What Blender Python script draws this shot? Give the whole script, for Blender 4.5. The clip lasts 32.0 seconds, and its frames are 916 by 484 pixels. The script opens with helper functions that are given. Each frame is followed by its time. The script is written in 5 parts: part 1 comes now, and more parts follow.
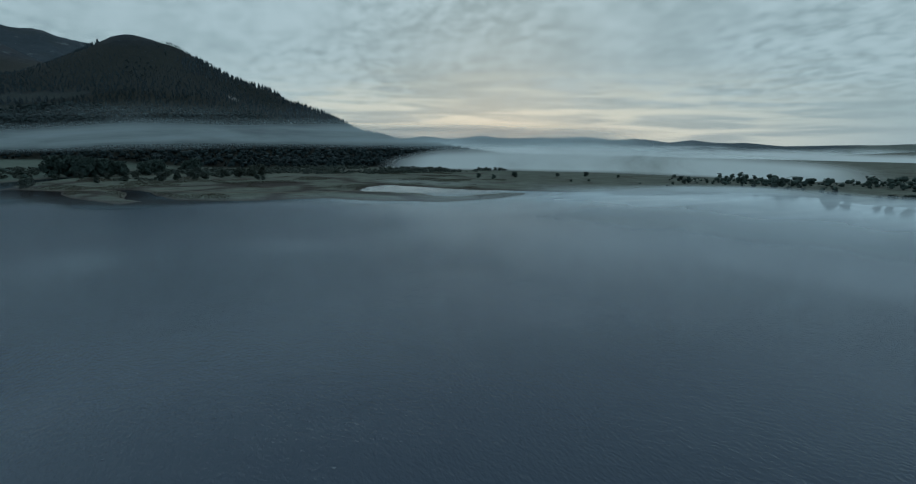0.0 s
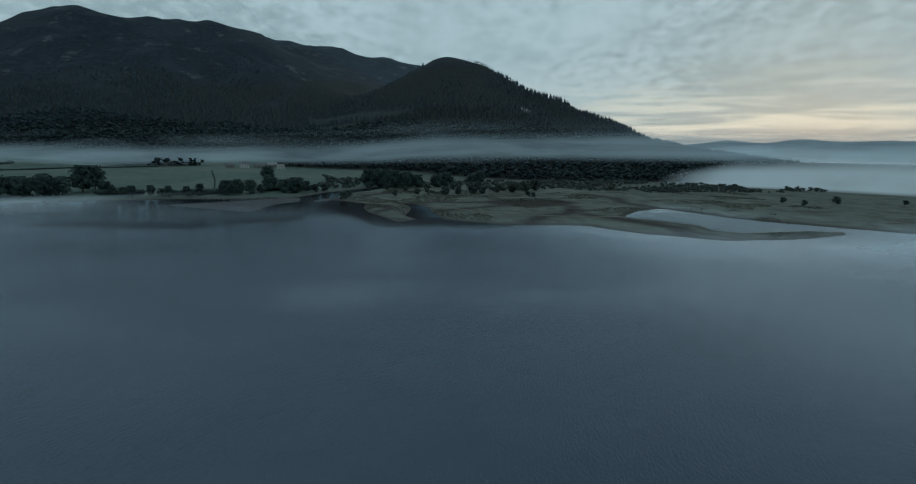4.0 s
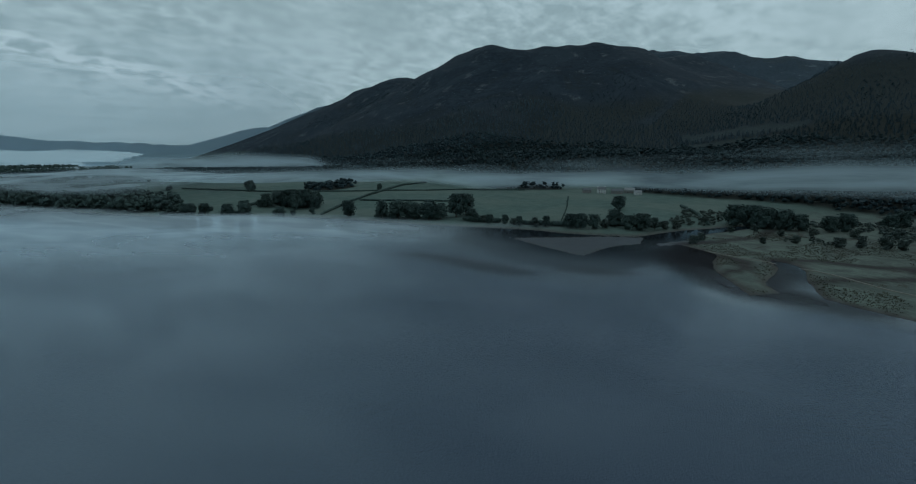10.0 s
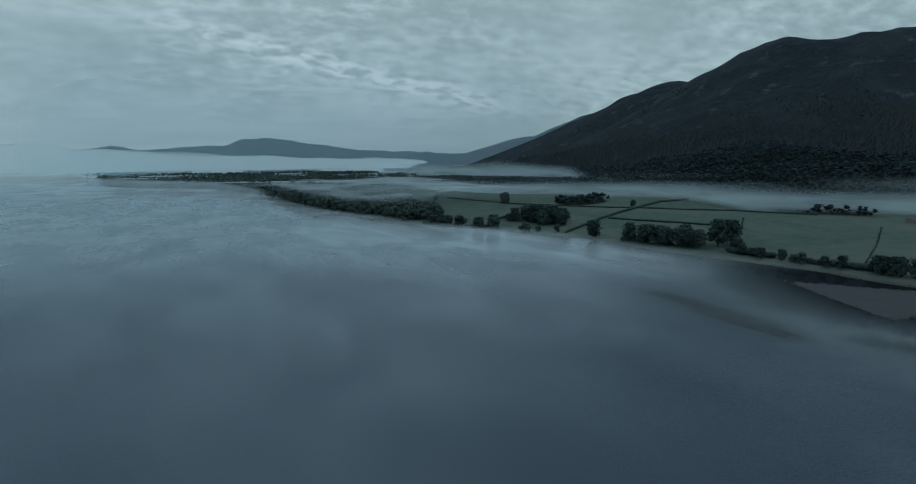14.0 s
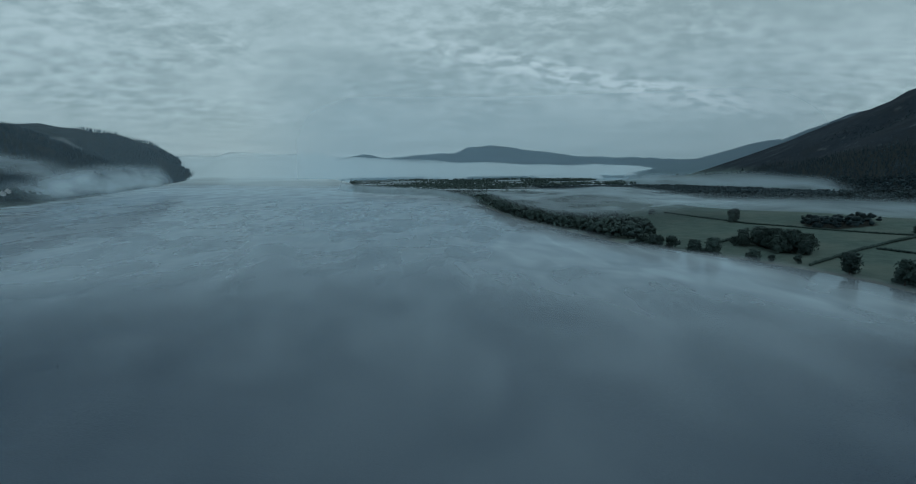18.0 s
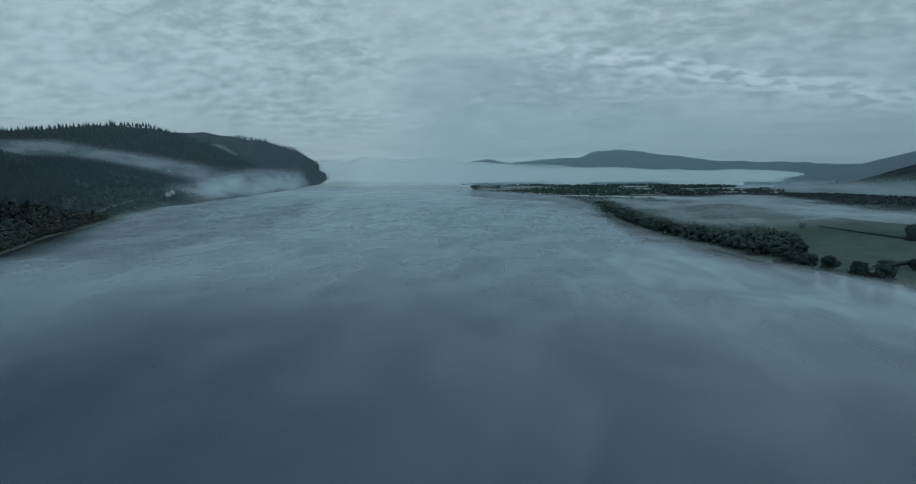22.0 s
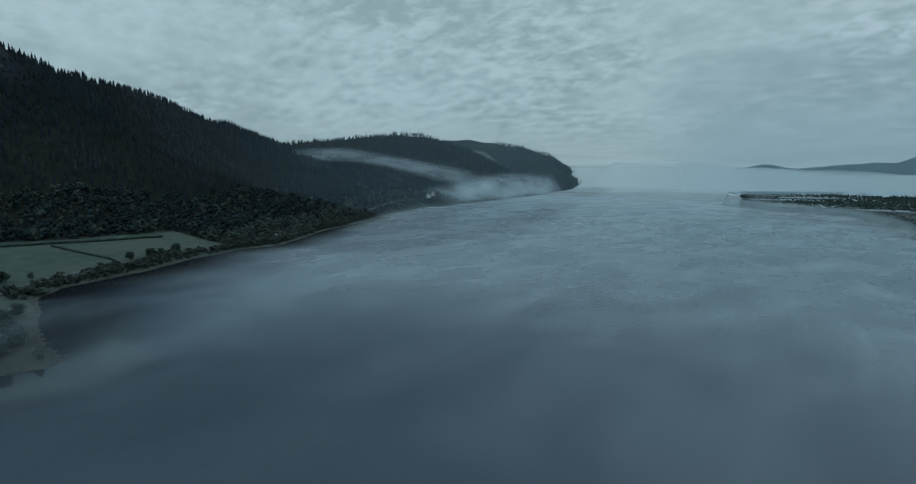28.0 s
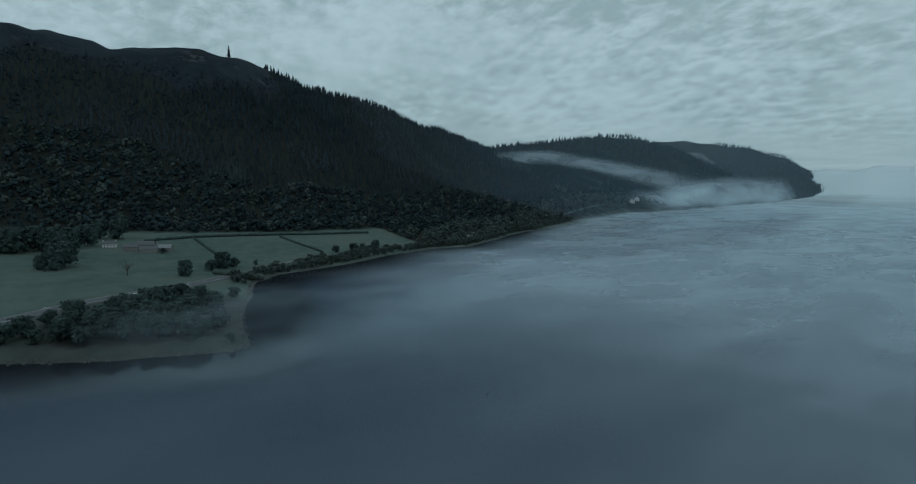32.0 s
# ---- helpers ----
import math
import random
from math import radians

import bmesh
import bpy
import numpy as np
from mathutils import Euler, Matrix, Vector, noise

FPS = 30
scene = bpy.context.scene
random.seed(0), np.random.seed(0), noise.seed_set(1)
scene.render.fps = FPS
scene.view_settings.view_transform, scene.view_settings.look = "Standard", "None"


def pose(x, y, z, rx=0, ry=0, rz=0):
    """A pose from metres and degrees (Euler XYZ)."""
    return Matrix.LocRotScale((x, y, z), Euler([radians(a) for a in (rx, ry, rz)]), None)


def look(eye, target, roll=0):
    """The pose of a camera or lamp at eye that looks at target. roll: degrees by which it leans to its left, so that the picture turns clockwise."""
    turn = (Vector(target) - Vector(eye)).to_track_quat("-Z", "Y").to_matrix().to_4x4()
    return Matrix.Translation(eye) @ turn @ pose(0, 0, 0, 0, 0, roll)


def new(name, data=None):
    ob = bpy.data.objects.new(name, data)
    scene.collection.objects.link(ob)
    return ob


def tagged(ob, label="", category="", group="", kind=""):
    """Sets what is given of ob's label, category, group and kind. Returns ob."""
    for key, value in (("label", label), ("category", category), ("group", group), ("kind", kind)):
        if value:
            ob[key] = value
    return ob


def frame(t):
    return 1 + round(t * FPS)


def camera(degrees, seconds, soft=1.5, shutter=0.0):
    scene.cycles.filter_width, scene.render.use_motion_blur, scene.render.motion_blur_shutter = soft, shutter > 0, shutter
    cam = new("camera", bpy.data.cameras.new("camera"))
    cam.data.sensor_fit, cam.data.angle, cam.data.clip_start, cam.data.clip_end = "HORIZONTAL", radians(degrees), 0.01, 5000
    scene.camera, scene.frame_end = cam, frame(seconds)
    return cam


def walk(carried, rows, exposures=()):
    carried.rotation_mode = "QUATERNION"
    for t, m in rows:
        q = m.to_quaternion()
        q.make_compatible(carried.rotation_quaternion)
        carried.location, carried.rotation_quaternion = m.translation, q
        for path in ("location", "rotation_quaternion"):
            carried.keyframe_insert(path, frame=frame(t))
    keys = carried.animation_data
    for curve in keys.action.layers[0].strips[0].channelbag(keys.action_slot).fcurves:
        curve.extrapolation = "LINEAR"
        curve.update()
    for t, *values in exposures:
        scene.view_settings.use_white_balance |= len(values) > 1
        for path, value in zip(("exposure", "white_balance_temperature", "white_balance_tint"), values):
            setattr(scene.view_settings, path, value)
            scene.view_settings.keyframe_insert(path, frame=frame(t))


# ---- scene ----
# the plan below is drawn in units of PLAN metres
PLAN = 1.5
# camera and its walk: seconds, place in plan units, heading to the left of +y, pitch, roll
cam = camera(80.18, 32.0, soft=1.1)
FLIGHT = [
    (0, 0.00, 0.00, 27.00, -119.818, -10.324, 0.673),
    (0.5, 1.42, -2.65, 28.16, -115.264, -10.317, 0.609),
    (1, 2.84, -5.31, 29.33, -112.511, -10.311, 0.545),
    (1.5, 4.67, -7.76, 30.52, -108.495, -10.290, 0.432),
    (2, 6.50, -10.21, 31.72, -103.579, -10.268, 0.320),
    (2.5, 8.16, -12.03, 32.89, -98.975, -10.251, 0.336),
    (3, 9.82, -13.85, 34.07, -95.372, -10.233, 0.352),
    (3.5, 12.55, -15.39, 35.13, -92.667, -10.255, 0.376),
    (5.5, 26.16, -18.99, 39.51, -81.309, -10.043, 0.251),
    (6, 28.76, -20.08, 40.86, -77.314, -10.001, 0.181),
    (7, 34.01, -22.11, 43.66, -70.146, -9.908, 0.010),
    (8, 39.69, -22.89, 46.38, -63.831, -9.752, -0.094),
    (9, 46.30, -23.27, 48.70, -57.977, -9.533, -0.221),
    (10, 51.82, -23.03, 51.18, -52.223, -9.316, -0.208),
    (11, 57.51, -22.06, 53.48, -45.846, -9.104, -0.023),
    (11.5, 59.73, -21.35, 54.64, -42.587, -9.023, -0.024),
    (12, 61.95, -20.65, 55.80, -38.028, -8.943, -0.025),
    (12.5, 63.95, -19.88, 56.82, -33.762, -8.849, -0.053),
    (13, 65.96, -19.10, 57.84, -31.196, -8.756, -0.081),
    (14, 71.58, -15.54, 59.46, -25.343, -8.601, -0.119),
    (14.5, 75.52, -12.75, 60.12, -22.491, -8.540, -0.202),
    (16.5, 87.16, -4.15, 63.50, -11.020, -8.217, -0.187),
    (17, 88.81, -2.32, 64.53, -8.052, -8.129, -0.188),
    (17.5, 90.23, -0.57, 65.44, -4.766, -8.067, -0.203),
    (18, 91.65, 1.17, 66.36, -2.480, -8.006, -0.217),
    (18.5, 92.78, 3.71, 66.69, -0.910, -7.941, -0.226),
    (19, 93.92, 6.25, 67.03, 0.000, -7.876, -0.236),
    (20, 96.42, 11.10, 67.17, 2.534, -7.746, -0.237),
    (20.5, 97.72, 14.13, 67.21, 4.253, -7.699, -0.221),
    (21, 99.01, 17.16, 67.25, 6.371, -7.651, -0.205),
    (22, 100.53, 23.57, 67.26, 10.369, -7.504, -0.061),
    (23, 101.50, 30.10, 67.23, 14.381, -7.410, -0.004),
    (24, 103.45, 37.53, 67.08, 18.650, -7.290, 0.169),
    (25, 104.38, 43.14, 66.94, 23.369, -7.198, 0.312),
    (25.5, 104.09, 45.55, 66.89, 25.683, -7.148, 0.371),
    (27.5, 105.60, 60.17, 67.35, 34.283, -7.061, 0.430),
    (28, 105.88, 63.70, 67.40, 36.678, -7.039, 0.449),
    (29, 104.09, 70.41, 67.36, 42.293, -7.017, 0.612),
    (30, 101.05, 77.00, 67.14, 47.667, -6.952, 0.717),
    (31, 97.95, 83.60, 66.65, 52.995, -6.916, 0.780),
    (32, 94.02, 89.69, 66.22, 57.831, -6.921, 0.881),
]
walk(cam, [(t, pose(x * PLAN, y * PLAN, z * PLAN, 90 + pitch, 0, yaw) @ pose(0, 0, 0, 0, 0, roll)) for t, x, y, z, yaw, pitch, roll in FLIGHT], [(0, 0.0, 5450, 6), (32, 0.0, 5450, 6)])

# world: overcast dawn sky, a pale glow low in the south-east
GLOW_AZ = 124.0


def put(tree, socket, value):
    if isinstance(value, (int, float, tuple, list)):
        socket.default_value = value
    else:
        tree.links.new(value, socket)


def calc(tree, op, a, b=0.0, c=0.0, clamp=False):
    node = tree.nodes.new("ShaderNodeMath")
    node.operation, node.use_clamp = op, clamp
    for n, value in enumerate((a, b, c)):
        put(tree, node.inputs[n], value)
    return node.outputs[0]


def ramp(tree, value, low, high, to_low=0.0, to_high=1.0):
    node = tree.nodes.new("ShaderNodeMapRange")
    node.interpolation_type = "SMOOTHSTEP"
    for n, v in enumerate((value, low, high, to_low, to_high)):
        put(tree, node.inputs[n], v)
    return node.outputs[0]


def blend(tree, factor, a, b, kind="MIX"):
    node = tree.nodes.new("ShaderNodeMix")
    node.data_type, node.blend_type = "RGBA", kind
    for socket, value in ((node.inputs[0], factor), (node.inputs[6], a), (node.inputs[7], b)):
        if isinstance(value, tuple) and len(value) == 3:
            value = (*value, 1)
        put(tree, socket, value)
    return node.outputs[2]


def grain(tree, vector, scale, detail=4.0, rough=0.55, distortion=0.0):
    node = tree.nodes.new("ShaderNodeTexNoise")
    put(tree, node.inputs["Vector"], vector)
    node.inputs["Scale"].default_value, node.inputs["Detail"].default_value = scale, detail
    node.inputs["Roughness"].default_value, node.inputs["Distortion"].default_value = rough, distortion
    return node.outputs[0]


def scaled(tree, vector, size, shift=(0, 0, 0), turn=0.0):
    node = tree.nodes.new("ShaderNodeMapping")
    put(tree, node.inputs["Vector"], vector)
    node.inputs["Scale"].default_value, node.inputs["Location"].default_value = size, shift
    node.inputs["Rotation"].default_value = (0, 0, radians(turn))
    return node.outputs[0]


def build_sky():
    world = bpy.data.worlds.new("dawn_sky")
    scene.world = world
    world.use_nodes = True
    t = world.node_tree
    t.nodes.clear()
    way = t.nodes.new("ShaderNodeTexCoord").outputs["Generated"]
    axes = t.nodes.new("ShaderNodeSeparateXYZ")
    t.links.new(way, axes.inputs[0])
    x, y, z = axes.outputs
    up = calc(t, "MAXIMUM", z, 0.0)
    far = calc(t, "ADD", up, 0.28)
    plane = t.nodes.new("ShaderNodeCombineXYZ")
    t.links.new(calc(t, "DIVIDE", x, far), plane.inputs[0])
    t.links.new(calc(t, "DIVIDE", y, far), plane.inputs[1])
    deck = plane.outputs[0]
    # how near to the glow, by heading
    gx, gy = math.sin(radians(GLOW_AZ)), math.cos(radians(GLOW_AZ))
    flat = calc(t, "SQRT", calc(t, "ADD", calc(t, "MULTIPLY", x, x), calc(t, "MULTIPLY", y, y)))
    side = calc(t, "DIVIDE", calc(t, "ADD", calc(t, "MULTIPLY", x, gx), calc(t, "MULTIPLY", y, gy)), calc(t, "MAXIMUM", flat, 0.01))
    near = ramp(t, side, 0.80, 1.0)
    # broken cloud: broad sheets, mottled cells, fine streaks
    broad = grain(t, scaled(t, deck, (0.5, 0.5, 1), (3.1, 1.7, 0)), 1.6, 5, 0.55, 0.3)
    cells = grain(t, scaled(t, deck, (1.0, 1.25, 1), (0.4, 5.2, 0), 12), 13.0, 6, 0.58, 0.25)
    clumps = grain(t, scaled(t, deck, (1.0, 1.1, 1), (7.4, 2.2, 0), 50), 3.6, 3, 0.5, 0.15)
    patches = grain(t, scaled(t, deck, (0.8, 0.8, 1), (1.4, 9.0, 0)), 1.5, 3, 0.5)
    streak = grain(t, scaled(t, way, (3.0, 3.0, 42.0), (0, 0, 2.0)), 1.6, 6, 0.6, 0.6)
    body = ramp(t, calc(t, "ADD", calc(t, "MULTIPLY", broad, 0.40), calc(t, "ADD", calc(t, "MULTIPLY", clumps, 0.22), calc(t, "ADD", 0.19, calc(t, "MULTIPLY", calc(t, "SUBTRACT", cells, 0.5), ramp(t, patches, 0.38, 0.58, 0.22, 0.56))))), 0.38, 0.62, 0.12, 1.0)
    low = ramp(t, up, 0.02, 0.10)
    body = calc(t, "ADD", calc(t, "MULTIPLY", body, low), calc(t, "MULTIPLY", ramp(t, streak, 0.30, 0.74, 0.16, 0.58), calc(t, "SUBTRACT", 1.0, low)))
    cloud = blend(t, body, (0.282, 0.345, 0.326), (0.465, 0.535, 0.504))
    # dawn light low down
    rise = calc(t, "MULTIPLY", near, ramp(t, up, 0.15, 0.015))
    gaps = ramp(t, streak, 0.40, 0.62)
    glow = calc(t, "MULTIPLY", rise, calc(t, "ADD", 0.14, calc(t, "MULTIPLY", gaps, 0.86)))
    # a long bright rift in the northern cloud
    rx, ry = math.sin(radians(22)), math.cos(radians(22))
    across = calc(t, "SUBTRACT", calc(t, "MULTIPLY", x, ry), calc(t, "MULTIPLY", y, rx))
    ahead = ramp(t, calc(t, "ADD", calc(t, "MULTIPLY", x, rx), calc(t, "MULTIPLY", y, ry)), 0.86, 0.97)
    level = calc(t, "ADD", up, calc(t, "MULTIPLY", across, 0.22))
    rift = calc(t, "MULTIPLY", ramp(t, calc(t, "ABSOLUTE", calc(t, "SUBTRACT", level, 0.124)), 0.026, 0.004), ahead)
    rift = calc(t, "MULTIPLY", calc(t, "MULTIPLY", rift, ramp(t, across, 0.20, 0.06)), ramp(t, cells, 0.40, 0.60))
    cloud = blend(t, calc(t, "MULTIPLY", rift, 0.62), cloud, (0.64, 0.70, 0.66))
    cloud = blend(t, glow, cloud, (0.82, 0.75, 0.56))
    clear = t.nodes.new("ShaderNodeTexSky")
    clear.sky_type, clear.sun_disc = "NISHITA", False
    clear.sun_elevation, clear.sun_rotation = radians(4), radians(GLOW_AZ)
    clear_low = blend(t, 1.0, clear.outputs[0], (0.10, 0.10, 0.10), "MULTIPLY")
    colour = blend(t, 0.06, cloud, clear_low)
    back = t.nodes.new("ShaderNodeBackground")
    t.links.new(colour, back.inputs[0])
    back.inputs[1].default_value = 1.0
    t.links.new(back.outputs[0], t.nodes.new("ShaderNodeOutputWorld").inputs[0])


build_sky()
sun = bpy.data.lights.new("sun", "SUN")
sun.energy, sun.angle, sun.color = 0.5, radians(130), (1.0, 0.95, 0.88)
sun_ob = new("sun", sun)
sun_ob.matrix_world = look((0, 0, 0), (-math.sin(radians(GLOW_AZ)), -math.cos(radians(GLOW_AZ)), -0.80))
scene.view_settings.exposure = 0.0


# materials
def material(name):
    m = bpy.data.materials.new(name)
    m.use_nodes = True
    m.node_tree.nodes.clear()
    return m, m.node_tree


def finish(m, t, colour, rough=0.9, bump=None, strength=0.5, depth=1.0, spec=0.3, metal=0.0):
    p = t.nodes.new("ShaderNodeBsdfPrincipled")
    if isinstance(colour, tuple):
        colour = (*colour[:3], 1)
    put(t, p.inputs["Base Color"], colour)
    put(t, p.inputs["Roughness"], rough)
    p.inputs["Specular IOR Level"].default_value, p.inputs["Metallic"].default_value = spec, metal
    if bump is not None:
        b = t.nodes.new("ShaderNodeBump")
        b.inputs["Strength"].default_value, b.inputs["Distance"].default_value = strength, depth * PLAN
        t.links.new(bump, b.inputs["Height"])
        t.links.new(b.outputs[0], p.inputs["Normal"])
    t.links.new(p.outputs[0], t.nodes.new("ShaderNodeOutputMaterial").inputs[0])
    return m


def place_of(t):
    """The place in the plan's units."""
    return scaled(t, t.nodes.new("ShaderNodeNewGeometry").outputs["Position"], (1 / PLAN, 1 / PLAN, 1 / PLAN))


def own(t):
    return t.nodes.new("ShaderNodeTexCoord").outputs["Object"]


def plain(name, a, b, scale=2.0, rough=0.8, lift=0.3, metal=0.0):
    m, t = material(name)
    n = grain(t, own(t), scale, 5, 0.6)
    n2 = grain(t, own(t), scale * 7, 3, 0.6)
    c = blend(t, ramp(t, n, 0.3, 0.7), a, b)
    c = blend(t, calc(t, "MULTIPLY", n2, 0.35), c, tuple(v * 0.6 for v in a))
    return finish(m, t, c, rough, n2, lift, 0.05, metal=metal)


def leafy(name, a, b, island=True, rough=0.75):
    """Foliage: tint differs from tree to tree and from clump to clump."""
    m, t = material(name)
    geo = t.nodes.new("ShaderNodeNewGeometry")
    info = t.nodes.new("ShaderNodeObjectInfo")
    tint = t.nodes.new("ShaderNodeAttribute")
    tint.attribute_name = "tint"
    per_tree = calc(t, "FRACT", calc(t, "ADD", tint.outputs["Fac"], info.outputs["Random"]))
    c = blend(t, geo.outputs["Random Per Island"], a, b)
    c = blend(t, calc(t, "MULTIPLY", per_tree, 0.75), c, (b[0] * 1.38, b[1] * 1.38, b[2] * 1.32))
    n = grain(t, place_of(t), 0.02, 3, 0.5)
    c = blend(t, ramp(t, n, 0.35, 0.7, 0.0, 0.5), c, (a[0] * 1.3, a[1] * 1.1, a[2] * 0.9))
    lumps = grain(t, place_of(t), 0.9, 4, 0.65)
    return finish(m, t, c, rough, lumps, 0.9, 1.1, spec=0.12)


def build_ground_mat():
    m, t = material("ground_cover")
    pos = place_of(t)

    def weight(name):
        a = t.nodes.new("ShaderNodeAttribute")
        a.attribute_name = name
        return a.outputs["Fac"]

    fine, mid, wide = grain(t, pos, 0.9, 6, 0.65), grain(t, pos, 0.11, 5, 0.6), grain(t, pos, 0.016, 4, 0.55, 0.6)
    field = blend(t, ramp(t, mid, 0.35, 0.7), (0.066, 0.096, 0.084), (0.092, 0.124, 0.108))
    field = blend(t, ramp(t, wide, 0.42, 0.66, 0.0, 0.6), field, (0.114, 0.134, 0.114))
    patch = grain(t, pos, 0.045, 5, 0.6, 1.2)
    marsh = blend(t, ramp(t, mid, 0.40, 0.62), (0.092, 0.108, 0.092), (0.070, 0.080, 0.070))
    marsh = blend(t, ramp(t, patch, 0.50, 0.60), marsh, (0.106, 0.126, 0.106))
    marsh = blend(t, ramp(t, patch, 0.42, 0.36, 0, 0.7), marsh, (0.046, 0.036, 0.030))
    marsh = blend(t, ramp(t, fine, 0.50, 0.72, 0, 0.45), marsh, (0.036, 0.030, 0.024))
    heath = grain(t, scaled(t, pos, (1, 1, 0.6)), 0.008, 7, 0.68, 0.8)
    # moor darkened and shifted blue, so distance haze is partly in its colour
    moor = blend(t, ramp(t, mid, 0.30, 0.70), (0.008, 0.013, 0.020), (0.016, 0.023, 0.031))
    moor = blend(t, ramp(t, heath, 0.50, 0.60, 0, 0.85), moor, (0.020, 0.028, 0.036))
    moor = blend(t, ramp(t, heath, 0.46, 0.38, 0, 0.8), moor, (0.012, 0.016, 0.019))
    rock = ramp(t, grain(t, scaled(t, pos, (1, 1, 0.3)), 0.022, 7, 0.72), 0.57, 0.66, 0, 0.8)
    moor = blend(t, calc(t, "MULTIPLY", rock, ramp(t, fine, 0.3, 0.6)), moor, (0.095, 0.102, 0.106))
    # woodland floor near black: the shade under the crowns is in the colour
    shaded_floor = blend(t, mid, (0.012, 0.015, 0.013), (0.024, 0.026, 0.022))
    bank = blend(t, fine, (0.055, 0.052, 0.046), (0.105, 0.100, 0.090))
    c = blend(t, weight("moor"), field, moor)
    c = blend(t, weight("marsh"), c, marsh)
    c = blend(t, weight("wood"), c, shaded_floor)
    lawn = blend(t, ramp(t, mid, 0.3, 0.7), (0.017, 0.024, 0.024), (0.028, 0.035, 0.033))
    c = blend(t, ramp(t, weight("clear"), 0.25, 0.65), c, lawn)
    c = blend(t, calc(t, "MULTIPLY", ramp(t, weight("scree"), 0.2, 0.7), ramp(t, mid, 0.35, 0.55)), c, blend(t, fine, (0.12, 0.12, 0.118), (0.22, 0.215, 0.205)))
    c = blend(t, weight("bank"), c, bank)
    c = blend(t, weight("mud"), c, blend(t, fine, (0.052, 0.058, 0.066), (0.076, 0.082, 0.090)))
    c = blend(t, weight("wet"), c, blend(t, mid, (0.022, 0.021, 0.021), (0.042, 0.037, 0.034)))
    relief = calc(t, "ADD", calc(t, "MULTIPLY", fine, 0.35), calc(t, "ADD", calc(t, "MULTIPLY", mid, 1.2), calc(t, "MULTIPLY", heath, 9.0)))
    return finish(m, t, c, 0.95, relief, 0.6, 0.9, spec=0.1)


def build_water_mat():
    """Lake water: calm by the shores, ruffled in long streaks farther out."""
    m, t = material("lake_water")
    pos = place_of(t)
    calm = t.nodes.new("ShaderNodeAttribute")
    calm.attribute_name = "calm"
    calm = calm.outputs["Fac"]
    shoal = t.nodes.new("ShaderNodeAttribute")
    shoal.attribute_name = "shoal"
    # patches with a darker body colour and a weakened mirror share
    dull = t.nodes.new("ShaderNodeAttribute")
    dull.attribute_name = "dull"
    dull = calc(t, "MULTIPLY", dull.outputs["Fac"], ramp(t, grain(t, pos, 0.12, 4, 0.6, 0.6), 0.22, 0.50, 0.55, 1.0))
    wide = grain(t, scaled(t, pos, (0.006, 0.014, 1), (2, 5, 0), 20), 1.0, 3, 0.5, 0.8)
    lanes = grain(t, scaled(t, pos, (0.030, 0.0075, 1), (4, 1, 0), 28), 1.0, 4, 0.55, 0.5)
    ripple = grain(t, scaled(t, pos, (1.3, 2.6, 1), (0, 0, 0), 35), 1.0, 2, 0.6)
    swell = grain(t, scaled(t, pos, (0.16, 0.34, 1), (0, 0, 0), 35), 1.0, 2, 0.5)
    ruffle = calc(t, "MULTIPLY", ramp(t, calc(t, "ADD", calc(t, "MULTIPLY", wide, 0.5), calc(t, "MULTIPLY", lanes, 0.5)), 0.40, 0.60, 0.50, 1.15), calc(t, "SUBTRACT", 1.0, calc(t, "MULTIPLY", calm, 0.99)))
    height = calc(t, "MULTIPLY", calc(t, "ADD", ripple, calc(t, "MULTIPLY", swell, 0.8)), ruffle)
    b = t.nodes.new("ShaderNodeBump")
    b.inputs["Strength"].default_value, b.inputs["Distance"].default_value = 0.55, 0.26 * PLAN
    t.links.new(height, b.inputs["Height"])
    deep, shine = t.nodes.new("ShaderNodeBsdfDiffuse"), t.nodes.new("ShaderNodeBsdfGlossy")
    shine.inputs[0].default_value = (0.77, 0.91, 1.0, 1)
    bed = blend(t, shoal.outputs["Fac"], (0.015, 0.025, 0.048), (0.013, 0.015, 0.018))
    put(t, deep.inputs[0], blend(t, dull, bed, (0.012, 0.011, 0.012)))
    put(t, shine.inputs["Roughness"], ramp(t, ruffle, 0.1, 1.0, 0.085, 0.13))
    edge = t.nodes.new("ShaderNodeFresnel")
    edge.inputs["IOR"].default_value = 1.333
    for node in (deep, shine, edge):
        t.links.new(b.outputs[0], node.inputs["Normal"])
    mix = t.nodes.new("ShaderNodeMixShader")
    gleam = calc(t, "MULTIPLY", edge.outputs[0], ramp(t, ruffle, 0.2, 1.0, 0.78, 0.69))
    put(t, mix.inputs[0], calc(t, "MULTIPLY", gleam, ramp(t, dull, 0.0, 1.0, 1.0, 0.18)))
    t.links.new(deep.outputs[0], mix.inputs[1])
    t.links.new(shine.outputs[0], mix.inputs[2])
    t.links.new(mix.outputs[0], t.nodes.new("ShaderNodeOutputMaterial").inputs[0])
    return m


